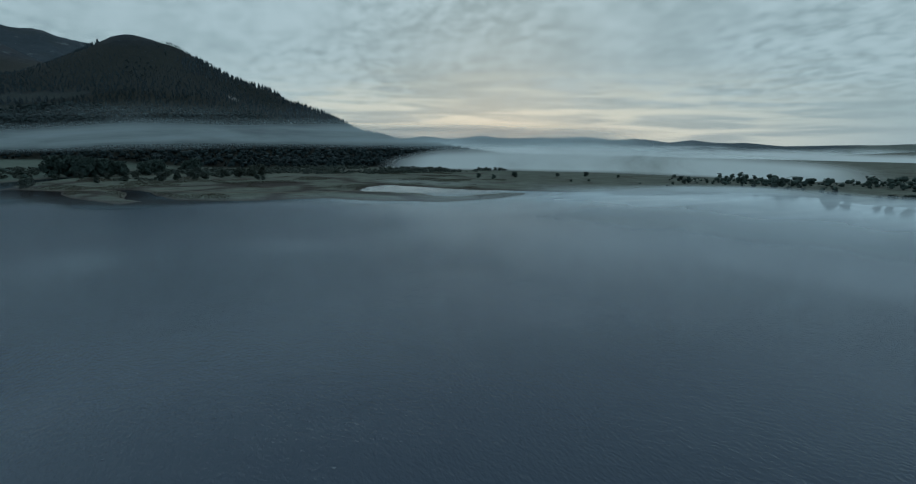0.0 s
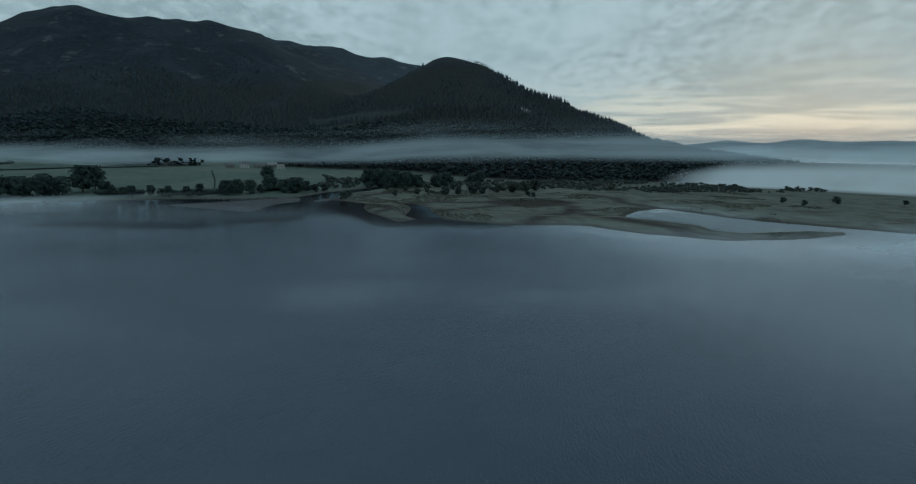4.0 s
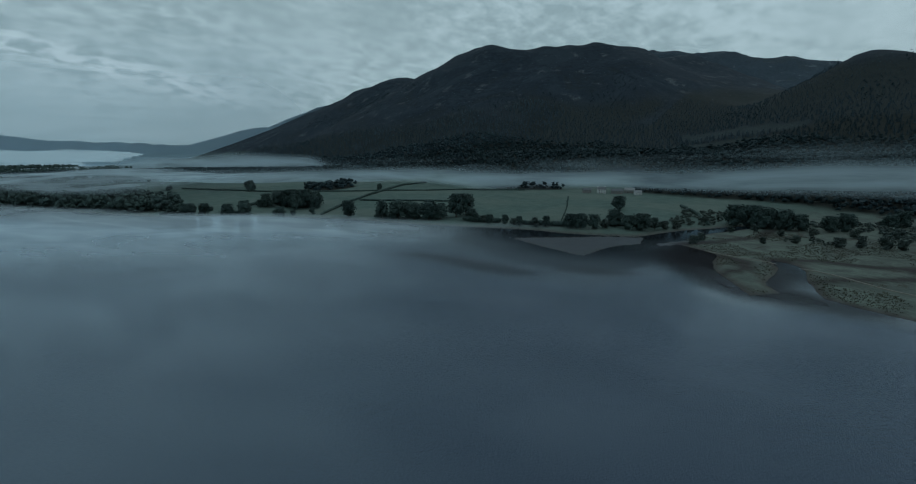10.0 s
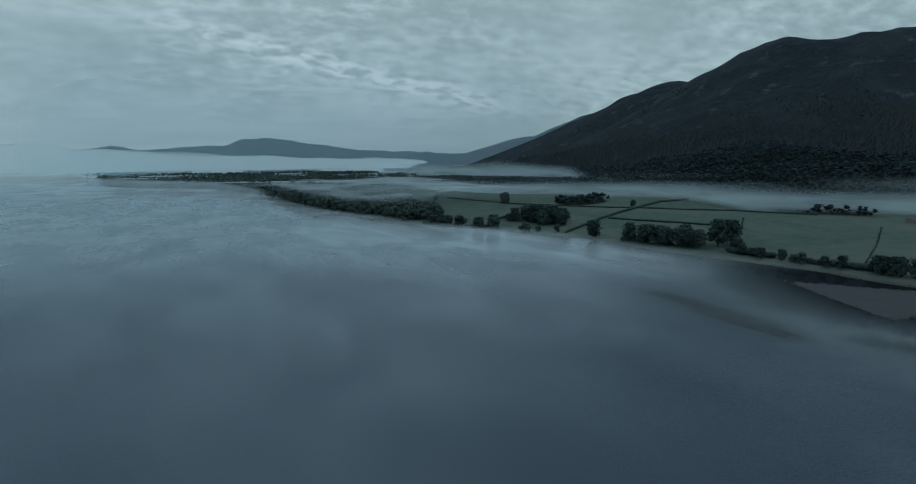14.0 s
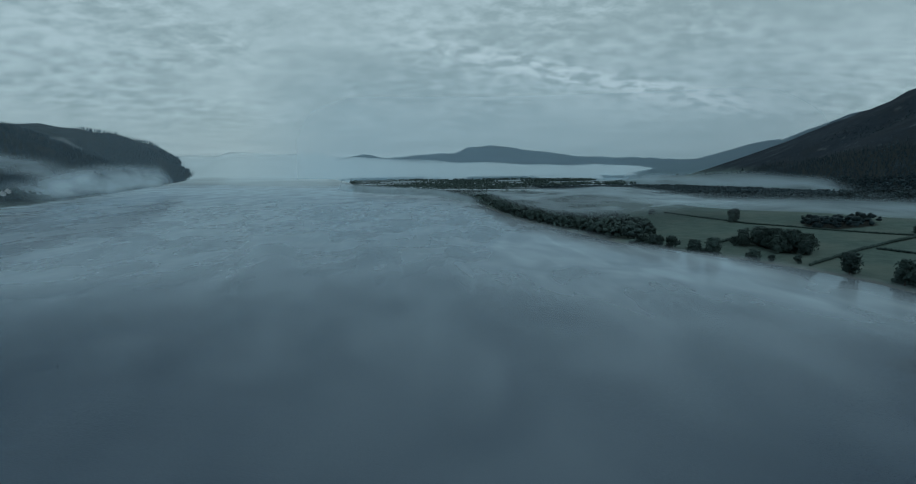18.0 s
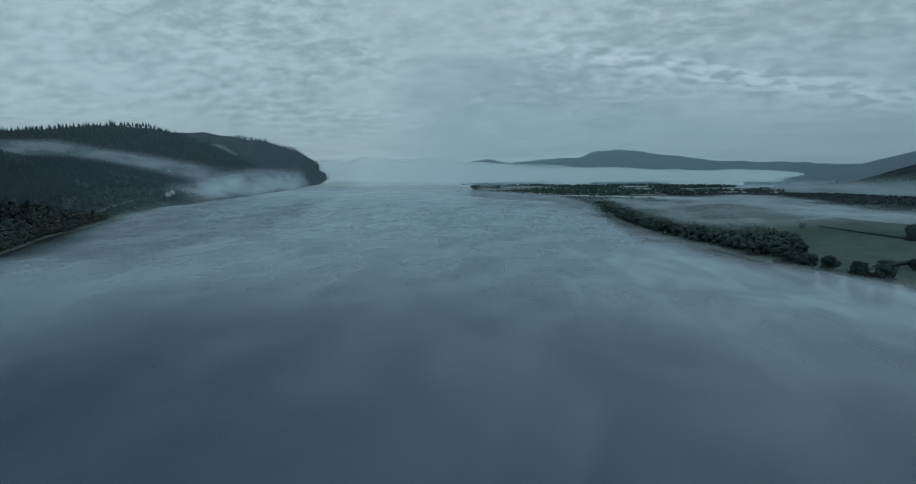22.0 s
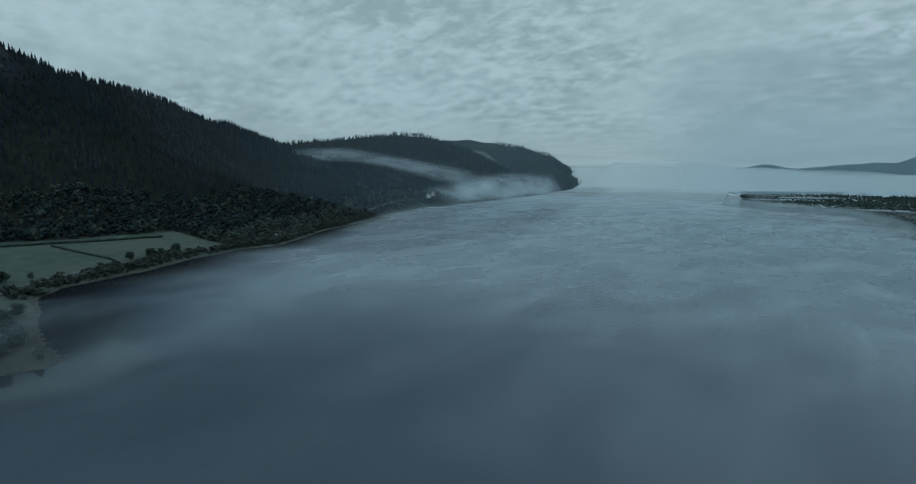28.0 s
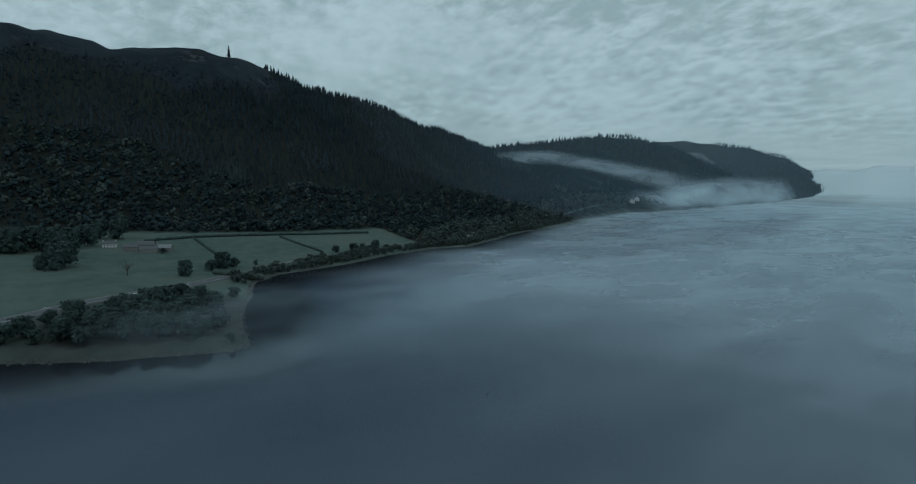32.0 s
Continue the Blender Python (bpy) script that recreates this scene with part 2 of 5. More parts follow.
def build_mist_mat(name, cover, scale, stretch, low=0.35, high=0.7, shift=0.0, drift=0.0, through_light=0.4, fade=(0.42, 0.62), ends=0.14, white=(0.86, 0.91, 0.93, 1)):
    """Thin cloud: lets most light pass and scatters the rest; fades out at its edges."""
    m, t = material(name)
    uv = t.nodes.new("ShaderNodeUVMap").outputs[0]
    axes = t.nodes.new("ShaderNodeSeparateXYZ")
    t.links.new(uv, axes.inputs[0])
    u, v = axes.outputs[0], axes.outputs[1]
    pos = scaled(t, place_of(t), stretch, (shift, shift * 0.7, shift * 0.3), drift)
    n = grain(t, pos, scale, 6, 0.58, 0.5)
    edge = calc(t, "MULTIPLY", ramp(t, u, 0.0, ends), ramp(t, u, 1.0, 1.0 - ends))
    edge = calc(t, "MULTIPLY", edge, calc(t, "MULTIPLY", ramp(t, v, 0.0, fade[0]), ramp(t, v, 1.0, fade[1])))
    dense = t.nodes.new("ShaderNodeAttribute")
    dense.attribute_name = "dense"
    edge = calc(t, "MULTIPLY", edge, dense.outputs["Fac"])
    a = calc(t, "MULTIPLY", calc(t, "MULTIPLY", ramp(t, n, low, high), edge), cover, clamp=True)
    d, s, tr = t.nodes.new("ShaderNodeBsdfDiffuse"), t.nodes.new("ShaderNodeBsdfTranslucent"), t.nodes.new("ShaderNodeBsdfTransparent")
    d.inputs[0].default_value = s.inputs[0].default_value = white
    both, out = t.nodes.new("ShaderNodeMixShader"), t.nodes.new("ShaderNodeMixShader")
    both.inputs[0].default_value = through_light
    t.links.new(d.outputs[0], both.inputs[1])
    t.links.new(s.outputs[0], both.inputs[2])
    t.links.new(a, out.inputs[0])
    t.links.new(tr.outputs[0], out.inputs[1])
    t.links.new(both.outputs[0], out.inputs[2])
    t.links.new(out.outputs[0], t.nodes.new("ShaderNodeOutputMaterial").inputs[0])
    return m


GROUND, WATER = build_ground_mat(), build_water_mat()
# leaf colours carry added blue that imitates cool shadow and haze, most on hills
OAK = leafy("oak_leaves", (0.023, 0.041, 0.040), (0.052, 0.076, 0.072))
WILLOW = leafy("willow_leaves", (0.032, 0.046, 0.044), (0.060, 0.078, 0.073))
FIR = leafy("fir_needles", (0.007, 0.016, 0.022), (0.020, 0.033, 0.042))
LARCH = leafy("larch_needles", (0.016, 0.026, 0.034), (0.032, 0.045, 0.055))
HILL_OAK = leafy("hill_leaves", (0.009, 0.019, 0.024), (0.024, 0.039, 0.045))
BARK = plain("bark", (0.060, 0.050, 0.042), (0.110, 0.095, 0.080), 3.0, 0.95)


# the lie of the land: shoreline, ridges and zones
SHORE_WEST = [(-60, -300), (-110, -220), (-150, -120), (-160, -30), (-150, 30), (-141, 53), (-133, 68), (-125, 87), (-119, 110), (-116, 124), (-120, 131),
              (-146, 133), (-183, 141), (-247, 160), (-264, 175), (-281, 216), (-287, 235), (-316, 280), (-334, 330), (-333, 371), (-412, 494),
              (-455, 590), (-515, 700), (-588, 870), (-606, 985), (-642, 1166), (-790, 1714), (-1010, 2800), (-1420, 4300), (-1450, 4600), (-900, 4600)]
SHORE_EAST = [(-520, 3300), (-309, 2260), (-250, 2150), (-161, 1751), (-122, 1440), (-112, 1385), (-45, 1265), (30, 1206), (108, 1150), (128, 1060), (150, 985),
              (172, 885), (180, 800), (189, 673), (214, 587), (230, 529), (242, 484), (251, 447), (275, 420), (291, 390), (310, 365), (323, 338),
              (333, 316), (338, 293), (340, 270), (344, 243), (353, 210), (362, 182), (367, 154), (366, 139), (371, 114), (379, 92), (420, 80),
              (470, 50), (474, 38), (420, 60), (380, 66), (362, 60), (347, 40), (322, 36), (305, 31), (290, 23), (273, 14), (266, 10),
              (277, 2), (290, 9), (325, 10), (345, 16), (340, 4), (330, -1), (302, -4), (277, -11), (268, -24), (261, -37)]
SHORE_SOUTH = [(262, -55), (259, -76), (246, -85), (236, -95), (229, -108), (221, -120), (226, -150), (238, -178), (246, -184), (247, -167), (240, -139),
               (246, -127), (260, -129), (275, -115), (290, -102), (318, -119), (328, -136), (310, -146), (291, -153), (268, -176), (256, -190),
               (235, -221), (227, -241), (219, -254), (212, -283), (200, -300), (177, -319), (154, -310), (133, -300), (111, -306), (40, -330)]
POND = [(352, -32), (362, -48), (368, -80), (352, -92), (334, -78), (325, -56), (336, -42)]
BAR = [(330, 152), (316, 126), (303, 97), (302, 91), (322, 92), (342, 88), (354, 80), (366, 84), (379, 86), (370, 107), (358, 118), (342, 138)]
FLATS = [(350, 70), (364, 62), (384, 46), (390, 50), (374, 70), (360, 76)]
# outlines of water drawn darker and less reflective
DULL_WATER = [(362, 74), (336, 72), (310, 60), (290, 44), (272, 28), (258, 12), (254, -6), (258, -30), (266, -36), (290, -6), (330, 4), (356, 6), (372, 40), (374, 58)]
DULL_STREAKS = [[(250, 168), (262, 160), (259, 112), (252, 92), (244, 96), (246, 130)], [(262, 86), (274, 84), (286, 60), (276, 54), (266, 66)]]
# ridge lines: x, y, height above the lake, and how far the flank reaches
ULLOCK = [(1493, 2896, 37, 420), (1465, 2649, 92, 430), (1470, 2437, 131, 520), (1477, 2246, 160, 520), (1475, 2148, 150, 520), (1472, 2051, 137, 560), (1467, 1869, 138, 560), (1443, 1739, 221, 560), (1407, 1545, 228, 580), (1395, 1394, 262, 600), (1390, 1338, 229, 600), (1386, 1270, 278, 600), (1383, 1208, 271, 600), (1378, 1111, 246, 600), (1369, 1058, 297, 600), (1353, 961, 314, 610), (1350, 918, 318, 610), (1345, 856, 319, 610), (1357, 807, 310, 610), (1375, 763, 307, 640), (1399, 704, 309, 640), (1441, 665, 319, 640), (1504, 612, 332, 700), (1587, 574, 326, 700), (1666, 539, 296, 800), (1861, 482, 322, 800)]
BACK = [(2380, 950, 440, 900), (2399, 792, 442, 900), (2426, 682, 448, 900), (2457, 562, 418, 900), (2483, 445, 400, 900), (2501, 328, 384, 900), (2515, 214, 374, 600), (2528, 125, 353, 600), (2560, -60, 240, 300)]
DODD = [(1614, 192, 150, 520), (1400, 85, 160, 480), (1275, 25, 192, 420), (1259, 4, 202, 420), (1244, -22, 195, 420), (1228, -52, 188, 420), (1212, -70, 168, 330), (1182, -107, 158, 330), (1111, -206, 117, 200), (1073, -251, 89, 200), (1038, -295, 44, 200), (1002, -339, 12, 140), (974, -375, 2, 140), (930, -430, 4, 200)]
WEST = [(-905, -500, 190, 420), (-898, -250, 230, 420), (-898, -60, 255, 425), (-903, 6, 246, 425), (-924, 37, 247, 430), (-925, 64, 242, 430), (-925, 87, 235, 430), (-942, 144, 244, 440), (-947, 219, 254, 440), (-948, 254, 248, 440), (-952, 301, 244, 440), (-956, 331, 240, 440), (-960, 372, 190, 440), (-964, 428, 210, 440), (-969, 499, 200, 440), (-967, 548, 188, 440), (-960, 610, 126, 430), (-951, 675, 150, 430), (-942, 761, 120, 400), (-942, 810, 89, 380), (-941, 870, 100, 380)]
WEST_2 = [(-1119, 930, 100, 420), (-1120, 992, 129, 420), (-1125, 1077, 137, 440), (-1132, 1215, 160, 440), (-1115, 1367, 184, 440), (-1098, 1479, 188, 440), (-1082, 1603, 166, 400), (-1070, 1720, 110, 380)]
WEST_3 = [(-1600, 1960, 205, 480), (-1452, 2053, 211, 480), (-1364, 2118, 214, 480), (-1300, 2228, 211, 380), (-1261, 2400, 197, 380), (-1236, 2636, 167, 260), (-1215, 2800, 112, 260), (-1190, 2960, 60, 240), (-1170, 3080, 12, 200)]
NORTH = [(-501, 3121, 108, 288), (-311, 3151, 125, 274), (-166, 3167, 100, 274), (14, 3176, 122, 360), (210, 3176, 133, 403), (308, 3170, 164, 432), (405, 3161, 171, 461), (565, 3141, 159, 461), (783, 3099, 122, 403), (962, 3053, 102, 360), (1185, 2977, 101, 360), (1409, 2803, 88, 360), (1750, 2670, 82, 360)]
SOUTH = [(3022, -889, 16, 480), (2928, -1162, 7, 480), (2877, -1283, 41, 480), (2821, -1402, 59, 480), (2759, -1520, 41, 480), (2710, -1606, 52, 480), (2667, -1677, 69, 480), (2603, -1774, 54, 480), (2565, -1828, 51, 480), (2487, -1933, 59, 480), (2406, -2033, 54, 480), (2322, -2129, 65, 480), (2213, -2242, 47, 480), (2125, -2325, 58, 480), (1989, -2442, 29, 480), (1654, -2681, 22, 480), (1241, -2895, 38, 480), (1112, -2947, 45, 480)]
SOUTH_2 = [(1735, -1730, 3, 360), (1650, -1811, 3, 360), (1547, -1900, 29, 360), (1487, -1947, 46, 360), (1434, -1986, 33, 360), (1391, -2017, 31, 360), (1339, -2051, 39, 360), (1271, -2095, 31, 360), (1219, -2125, 16, 360), (1152, -2162, 8, 360), (1119, -2179, 9, 360), (1054, -2212, 3, 360), (960, -2254, 3, 360)]
SOUTH_3 = [(808, -1552, 3, 260), (741, -1586, 3, 260), (708, -1600, 3, 260), (665, -1619, 9, 260), (616, -1638, 16, 260), (316, -1578, 40, 300), (-900, -1200, 90, 400)]


def step(a, b, x):
    u = np.clip((x - a) / (b - a), 0, 1)
    return u * u * (3 - 2 * u)


def lattice(ix, iy, seed):
    n = (ix * 374761393 + iy * 668265263 + seed * 974711) & 0x7FFFFFFF
    n = ((n ^ (n >> 13)) * 1274126177) & 0x7FFFFFFF
    return ((n ^ (n >> 16)) & 0xFFFF) / 65535.0


def rough_noise(x, y, size, octaves=4, seed=1):
    """Layered value noise, about -1 to 1."""
    total, amp, norm = 0.0, 1.0, 0.0
    for o in range(octaves):
        px, py = x / size * 2**o, y / size * 2**o
        ix, iy = np.floor(px).astype(np.int64), np.floor(py).astype(np.int64)
        fx, fy = px - ix, py - iy
        fx, fy = fx * fx * (3 - 2 * fx), fy * fy * (3 - 2 * fy)
        a, b = lattice(ix, iy, seed + o), lattice(ix + 1, iy, seed + o)
        c, d = lattice(ix, iy + 1, seed + o), lattice(ix + 1, iy + 1, seed + o)
        total = total + amp * ((a + (b - a) * fx) * (1 - fy) + (c + (d - c) * fx) * fy - 0.5) * 2
        norm, amp = norm + amp, amp * 0.5
    return total / norm


def outside(poly, x, y):
    """Distance to a closed outline, negative inside."""
    best, odd = np.full(x.shape, 1e9), np.zeros(x.shape, bool)
    for (ax, ay), (bx, by) in zip(poly, poly[1:] + poly[:1]):
        dx, dy = bx - ax, by - ay
        u = np.clip(((x - ax) * dx + (y - ay) * dy) / (dx * dx + dy * dy + 1e-9), 0, 1)
        best = np.minimum(best, (x - ax - u * dx) ** 2 + (y - ay - u * dy) ** 2)
        if ay != by:
            odd ^= ((ay > y) != (by > y)) & (x < ax + (y - ay) * dx / dy)
    return np.where(odd, -1, 1) * np.sqrt(best)


def ridge(line, x, y, power=1.25):
    """The hill under a ridge line."""
    out = np.zeros(x.shape)
    for (ax, ay, ah, aw), (bx, by, bh, bw) in zip(line, line[1:]):
        dx, dy = bx - ax, by - ay
        u = np.clip(((x - ax) * dx + (y - ay) * dy) / (dx * dx + dy * dy), 0, 1)
        d = np.sqrt((x - ax - u * dx) ** 2 + (y - ay - u * dy) ** 2)
        h, w = ah + (bh - ah) * u, aw + (bw - aw) * u
        k = np.clip(1 - np.sqrt(d * d + 400) / w + 20 / w, 0, 1)
        out = np.maximum(out, h * k**power)
    return out


LAKE = SHORE_WEST + SHORE_EAST + SHORE_SOUTH


def shore_distance(x, y):
    wob = 2.2 * rough_noise(x, y, 26, 3, 7)
    s = outside(LAKE, x, y) + wob
    s = np.maximum(s, -outside(FLATS, x, y) + wob * 1.3)
    return np.maximum(s, -outside(BAR, x, y) + wob * 0.2)


def marshiness(x, y):
    return step(110, 20, y + 0.15 * (x - 380)) * step(150, 215, x) * step(640, 520, x + 0.25 * y) + step(-180, -260, y) * step(650, 500, x) * step(60, 110, x) * step(110, 20, y)


def hills(x, y):
    parts = [ridge(line, x, y) for line in (ULLOCK, BACK, DODD, WEST, WEST_2, WEST_3, NORTH, SOUTH, SOUTH_2, SOUTH_3)]
    return sum(p**5 for p in parts) ** 0.2


def height(x, y, s=None, h=None):
    s = shore_distance(x, y) if s is None else s
    h = hills(x, y) if h is None else h
    m = np.clip(marshiness(x, y), 0, 1)
    inland = np.maximum(s, 0)
    lift = 20 * (0.12 + 0.88 * step(-260, 10, y)) * (1 - 0.6 * step(800, 1500, y))
    low = 0.7 * (1 - np.exp(-inland / 4)) + lift * (1 - np.exp(-inland * (0.08 * (1 - m) + 0.001) / 20)) * (1 - 0.94 * m)
    rolling = rough_noise(x, y, 160, 3, 11) * 2.2 * step(20, 160, inland) * (1 - m) + rough_noise(x, y, 24, 3, 5) * 0.25 * step(3, 20, inland)
    gully = 0.35 - np.abs(rough_noise(x + 0.4 * y, y - 0.4 * x, 210, 4, 27))
    crag = (rough_noise(x, y, 330, 5, 21) * 0.045 + rough_noise(x, y, 70, 4, 23) * 0.030 + gully * 0.06) * h * step(5, 80, h)
    apron = 30 * step(575, 800, x) * step(1150, 830, x) * step(-560, -250, y) * step(900, 500, y)
    z = low + rolling + h + apron + crag * step(0, 60, inland)
    bar = -outside(BAR, x, y)
    z = np.where(bar > -3, np.minimum(z, np.clip(0.07 * bar, 0.03, 0.22)), z)
    flat = -outside(FLATS, x, y)
    z = np.where((flat > -4) & (bar < 0), np.minimum(z, np.clip(0.05 * flat, 0.03, 0.10)), z)
    return np.where(s < 0, np.maximum(s * 0.22, -4.0), z)


def spread(dense_from, dense_to, cell, reach, grow):
    """Grid lines: even over the dense stretch, wider and wider outside."""
    mid = list(np.arange(dense_from, dense_to + 0.1, cell))
    for sign, start in ((1, mid[-1]), (-1, mid[0])):
        gap, p, extra = cell, start, []
        while abs(p) < reach:
            gap = min(gap * grow, 62)
            p += sign * gap
            extra.append(p)
        mid = mid + extra if sign == 1 else extra[::-1] + mid
    return np.array(mid)


def sheet(name, xs, ys, z, mat, weights=None):
    """One smooth grid mesh."""
    nx, ny = len(xs), len(ys)
    gx, gy = np.meshgrid(xs, ys)
    co = np.stack([gx, gy, z], -1).reshape(-1, 3)
    i = (np.arange(ny - 1)[:, None] * nx + np.arange(nx - 1)).ravel()
    quads = np.stack([i, i + 1, i + nx + 1, i + nx], -1)
    me = bpy.data.meshes.new(name)
    me.vertices.add(len(co))
    me.vertices.foreach_set("co", co.ravel())
    me.loops.add(quads.size)
    me.loops.foreach_set("vertex_index", quads.ravel())
    me.polygons.add(len(quads))
    me.polygons.foreach_set("loop_start", np.arange(0, quads.size, 4))
    me.polygons.foreach_set("loop_total", np.full(len(quads), 4))
    me.update(calc_edges=True)
    me.polygons.foreach_set("use_smooth", np.ones(len(quads), bool))
    for key, value in (weights or {}).items():
        me.attributes.new(key, "FLOAT", "POINT").data.foreach_set("value", value.ravel().astype(np.float32))
    me.materials.append(mat)
    return new(name, me)


# pale clearings, scree and the quarry
LAWNS = [[(1087, 279), (1060, 193), (1010, 119), (981, 65), (950, 58), (950, 112), (1036, 249)], [(986, 237), (957, 169), (935, 107), (924, 82), (900, 143), (900, 185), (930, 215)],
         [(1100, 2186), (1206, 2254), (1300, 2281), (1440, 2140), (1424, 2080), (1157, 1950)], [(-560, 180), (-600, 230), (-640, 220), (-600, 170)]]
SCREE = [[(992, -128), (1008, -134), (1003, -144), (992, -138)], [(-1300, 2050), (-1230, 2110), (-1180, 2030), (-1250, 1990)]]
POINT_WOOD = [(-146, 66), (-138, 88), (-132, 108), (-134, 120), (-150, 128), (-184, 132), (-206, 118), (-196, 92), (-172, 62)]
COPSE = [(421, 466), (438, 450), (486, 464), (505, 498), (440, 502)]


def woodland(x, y, s, h):
    """How wooded a place is: 0 to 1."""
    n = rough_noise(x, y, 120, 3, 31)
    edge = np.interp(y, [-1000, -700, -430, -100, 0, 60, 120, 200, 270, 306, 400, 470, 512, 567, 614, 664, 758, 850, 900, 1000], [720, 600, 520, 556, 578, 582, 598, 600, 555, 548, 610, 645, 585, 552, 515, 464, 438, 415, 356, 330])
    east = step(-4, 8, x - edge + 14 * n) * step(-560, -330, y) * (y < 1400) * step(0.85, 1.15, np.hypot((x - 640) / 70, (y - 225) / 45))
    east = np.maximum(east, (outside(COPSE, x, y) < 0) * 1.0)
    top = np.interp(y, [-100, 330, 400, 600, 750, 920, 1200, 1400], [172, 160, 136, 130, 94, 80, 60, 46]) + 22 * n
    for lawn in LAWNS[:2]:
        east = east * step(-6, 6, outside(lawn, x, y))
    east = east * step(top + 25, top - 15, h) * (1 - step(-0.05, 0.15, rough_noise(x, y, 150, 2, 35)) * step(60, 90, h) * 0.75 * (y > 330))
    west = step(-440, -470, x + 30 * n + np.where(y > 330, 150, 0) + np.where(y > 520, -90, 0)) * step(210 + 55 * n + np.where(y < 200, -22, 0), 180 + 55 * n + np.where(y < 200, -22, 0), h) * (y < 3000)
    west = np.maximum(west, (x < -330) * (y > 330) * 1.0)
    west = np.maximum(west, (outside(POINT_WOOD, x, y) < 3 * n) * 0.9)
    return np.clip(np.maximum(east * (x > 0), west * (x < 0)), 0, 1) * (s > 4)


CREEKS = [[(300, -4), (316, -18), (330, -40)], [(344, 14), (352, -4), (348, -24), (356, -40)], [(262, -50), (284, -58), (300, -76), (330, -84)], [(296, 28), (312, 20), (330, 24), (342, 40)],
          [(228, -110), (250, -112), (276, -98), (296, -84)], [(330, -132), (352, -120), (380, -124), (410, -110)], [(366, 62), (392, 44), (420, 30), (452, 30)]]


def trail(line, x, y):
    """Distance to an open line."""
    best = np.full(x.shape, 1e9)
    for (ax, ay), (bx, by) in zip(line, line[1:]):
        dx, dy = bx - ax, by - ay
        u = np.clip(((x - ax) * dx + (y - ay) * dy) / (dx * dx + dy * dy), 0, 1)
        best = np.minimum(best, np.hypot(x - ax - u * dx, y - ay - u * dy))
    return best


def build_land():
    xs, ys = spread(-352, 480, 3.7, 5200, 1.05), spread(-330, 560, 3.7, 5200, 1.05)
    x, y = np.meshgrid(xs, ys)
    s, h = shore_distance(x, y), hills(x, y)
    z = height(x, y, s, h)
    n = rough_noise(x, y, 60, 3, 41)
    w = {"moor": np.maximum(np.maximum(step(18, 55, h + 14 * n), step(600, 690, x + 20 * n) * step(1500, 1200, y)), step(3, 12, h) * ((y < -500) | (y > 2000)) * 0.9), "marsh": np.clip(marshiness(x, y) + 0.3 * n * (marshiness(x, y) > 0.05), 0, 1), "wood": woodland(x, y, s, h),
         "bank": step(5.0 + 2 * n, 1.0, s) * np.where(outside(POINT_WOOD, x, y) < 30, 0.45, np.where((x < 0) & (y > 180), 0.4, 0.9)), "mud": np.maximum(step(-1.5, 1.5, -outside(BAR, x, y)), step(-2, 2, -outside(FLATS, x, y))), "wet": np.maximum(step(-4, 4, -outside(POND, x, y) + 5 * n), marshiness(x, y) * step(3.5 + 3 * n, 0.5, s) * 0.75)}
    w["wet"] = np.maximum(w["wet"], 0.65 * step(26, 10, outside(POINT_WOOD, x, y) + 7 * n))
    for line in CREEKS:
        w["wet"] = np.maximum(w["wet"], step(6.5 + 3 * n, 2.0, trail(line, x, y)) * 0.95)
    w["clear"] = np.clip(sum(step(10, -8, outside(p, x, y) + 10 * n) for p in LAWNS), 0, 1)
    w["scree"] = np.clip(sum(step(10, -4, outside(p, x, y)) for p in SCREE), 0, 1)
    w["wood"] = w["wood"] * (1 - w["clear"])
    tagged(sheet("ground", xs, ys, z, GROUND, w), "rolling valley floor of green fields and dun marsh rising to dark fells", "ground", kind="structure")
    wx, wy = spread(-360, 480, 6, 2600, 1.12), spread(-340, 600, 6, 4900, 1.12)
    wx, wy = wx[(wx > -2300) & (wx < 750)], wy[(wy > -430) & (wy < 4800)]
    x, y = np.meshgrid(wx, wy)
    s = shore_distance(x, y) + 7 * rough_noise(x, y, 40, 2, 45)
    calm = np.maximum(step(-40 - 40 * (x > 240) * (y < 310) * (y > 60) + 20 * step(60, 30, y) * (x > 150), -22 + 14 * step(60, 30, y) * (x > 150), s) * 0.95, step(145, 90, np.where((y < -90) & (x > 222), 0, 60 + np.hypot((x - 345) / 0.9, y - 85)) + 14 * rough_noise(x, y, 45, 3, 47)))
    shoal = calm
    calm = np.maximum(calm, 0.92 * step(-30, -120, y) * step(90, 170, np.hypot(x - 40, y - 10)))
    calm = np.maximum(calm, step(150, 360, np.hypot(x - 85, y - 35)))
    rag = 14 * rough_noise(x, y, 34, 3, 49)
    # ragged mask of the darker, less reflective water
    dull = step(9, -9, outside(DULL_WATER, x, y) + 0.6 * rag)
    dull = np.maximum(dull, 0.75 * sum(step(6, -4, outside(p, x, y) + 0.35 * rag) for p in DULL_STREAKS))
    tagged(sheet("water", wx, wy, 0 * x, WATER, {"calm": calm, "shoal": shoal, "dull": dull}), "still grey-blue lake with faint ripples", "lake", kind="structure")


build_land()


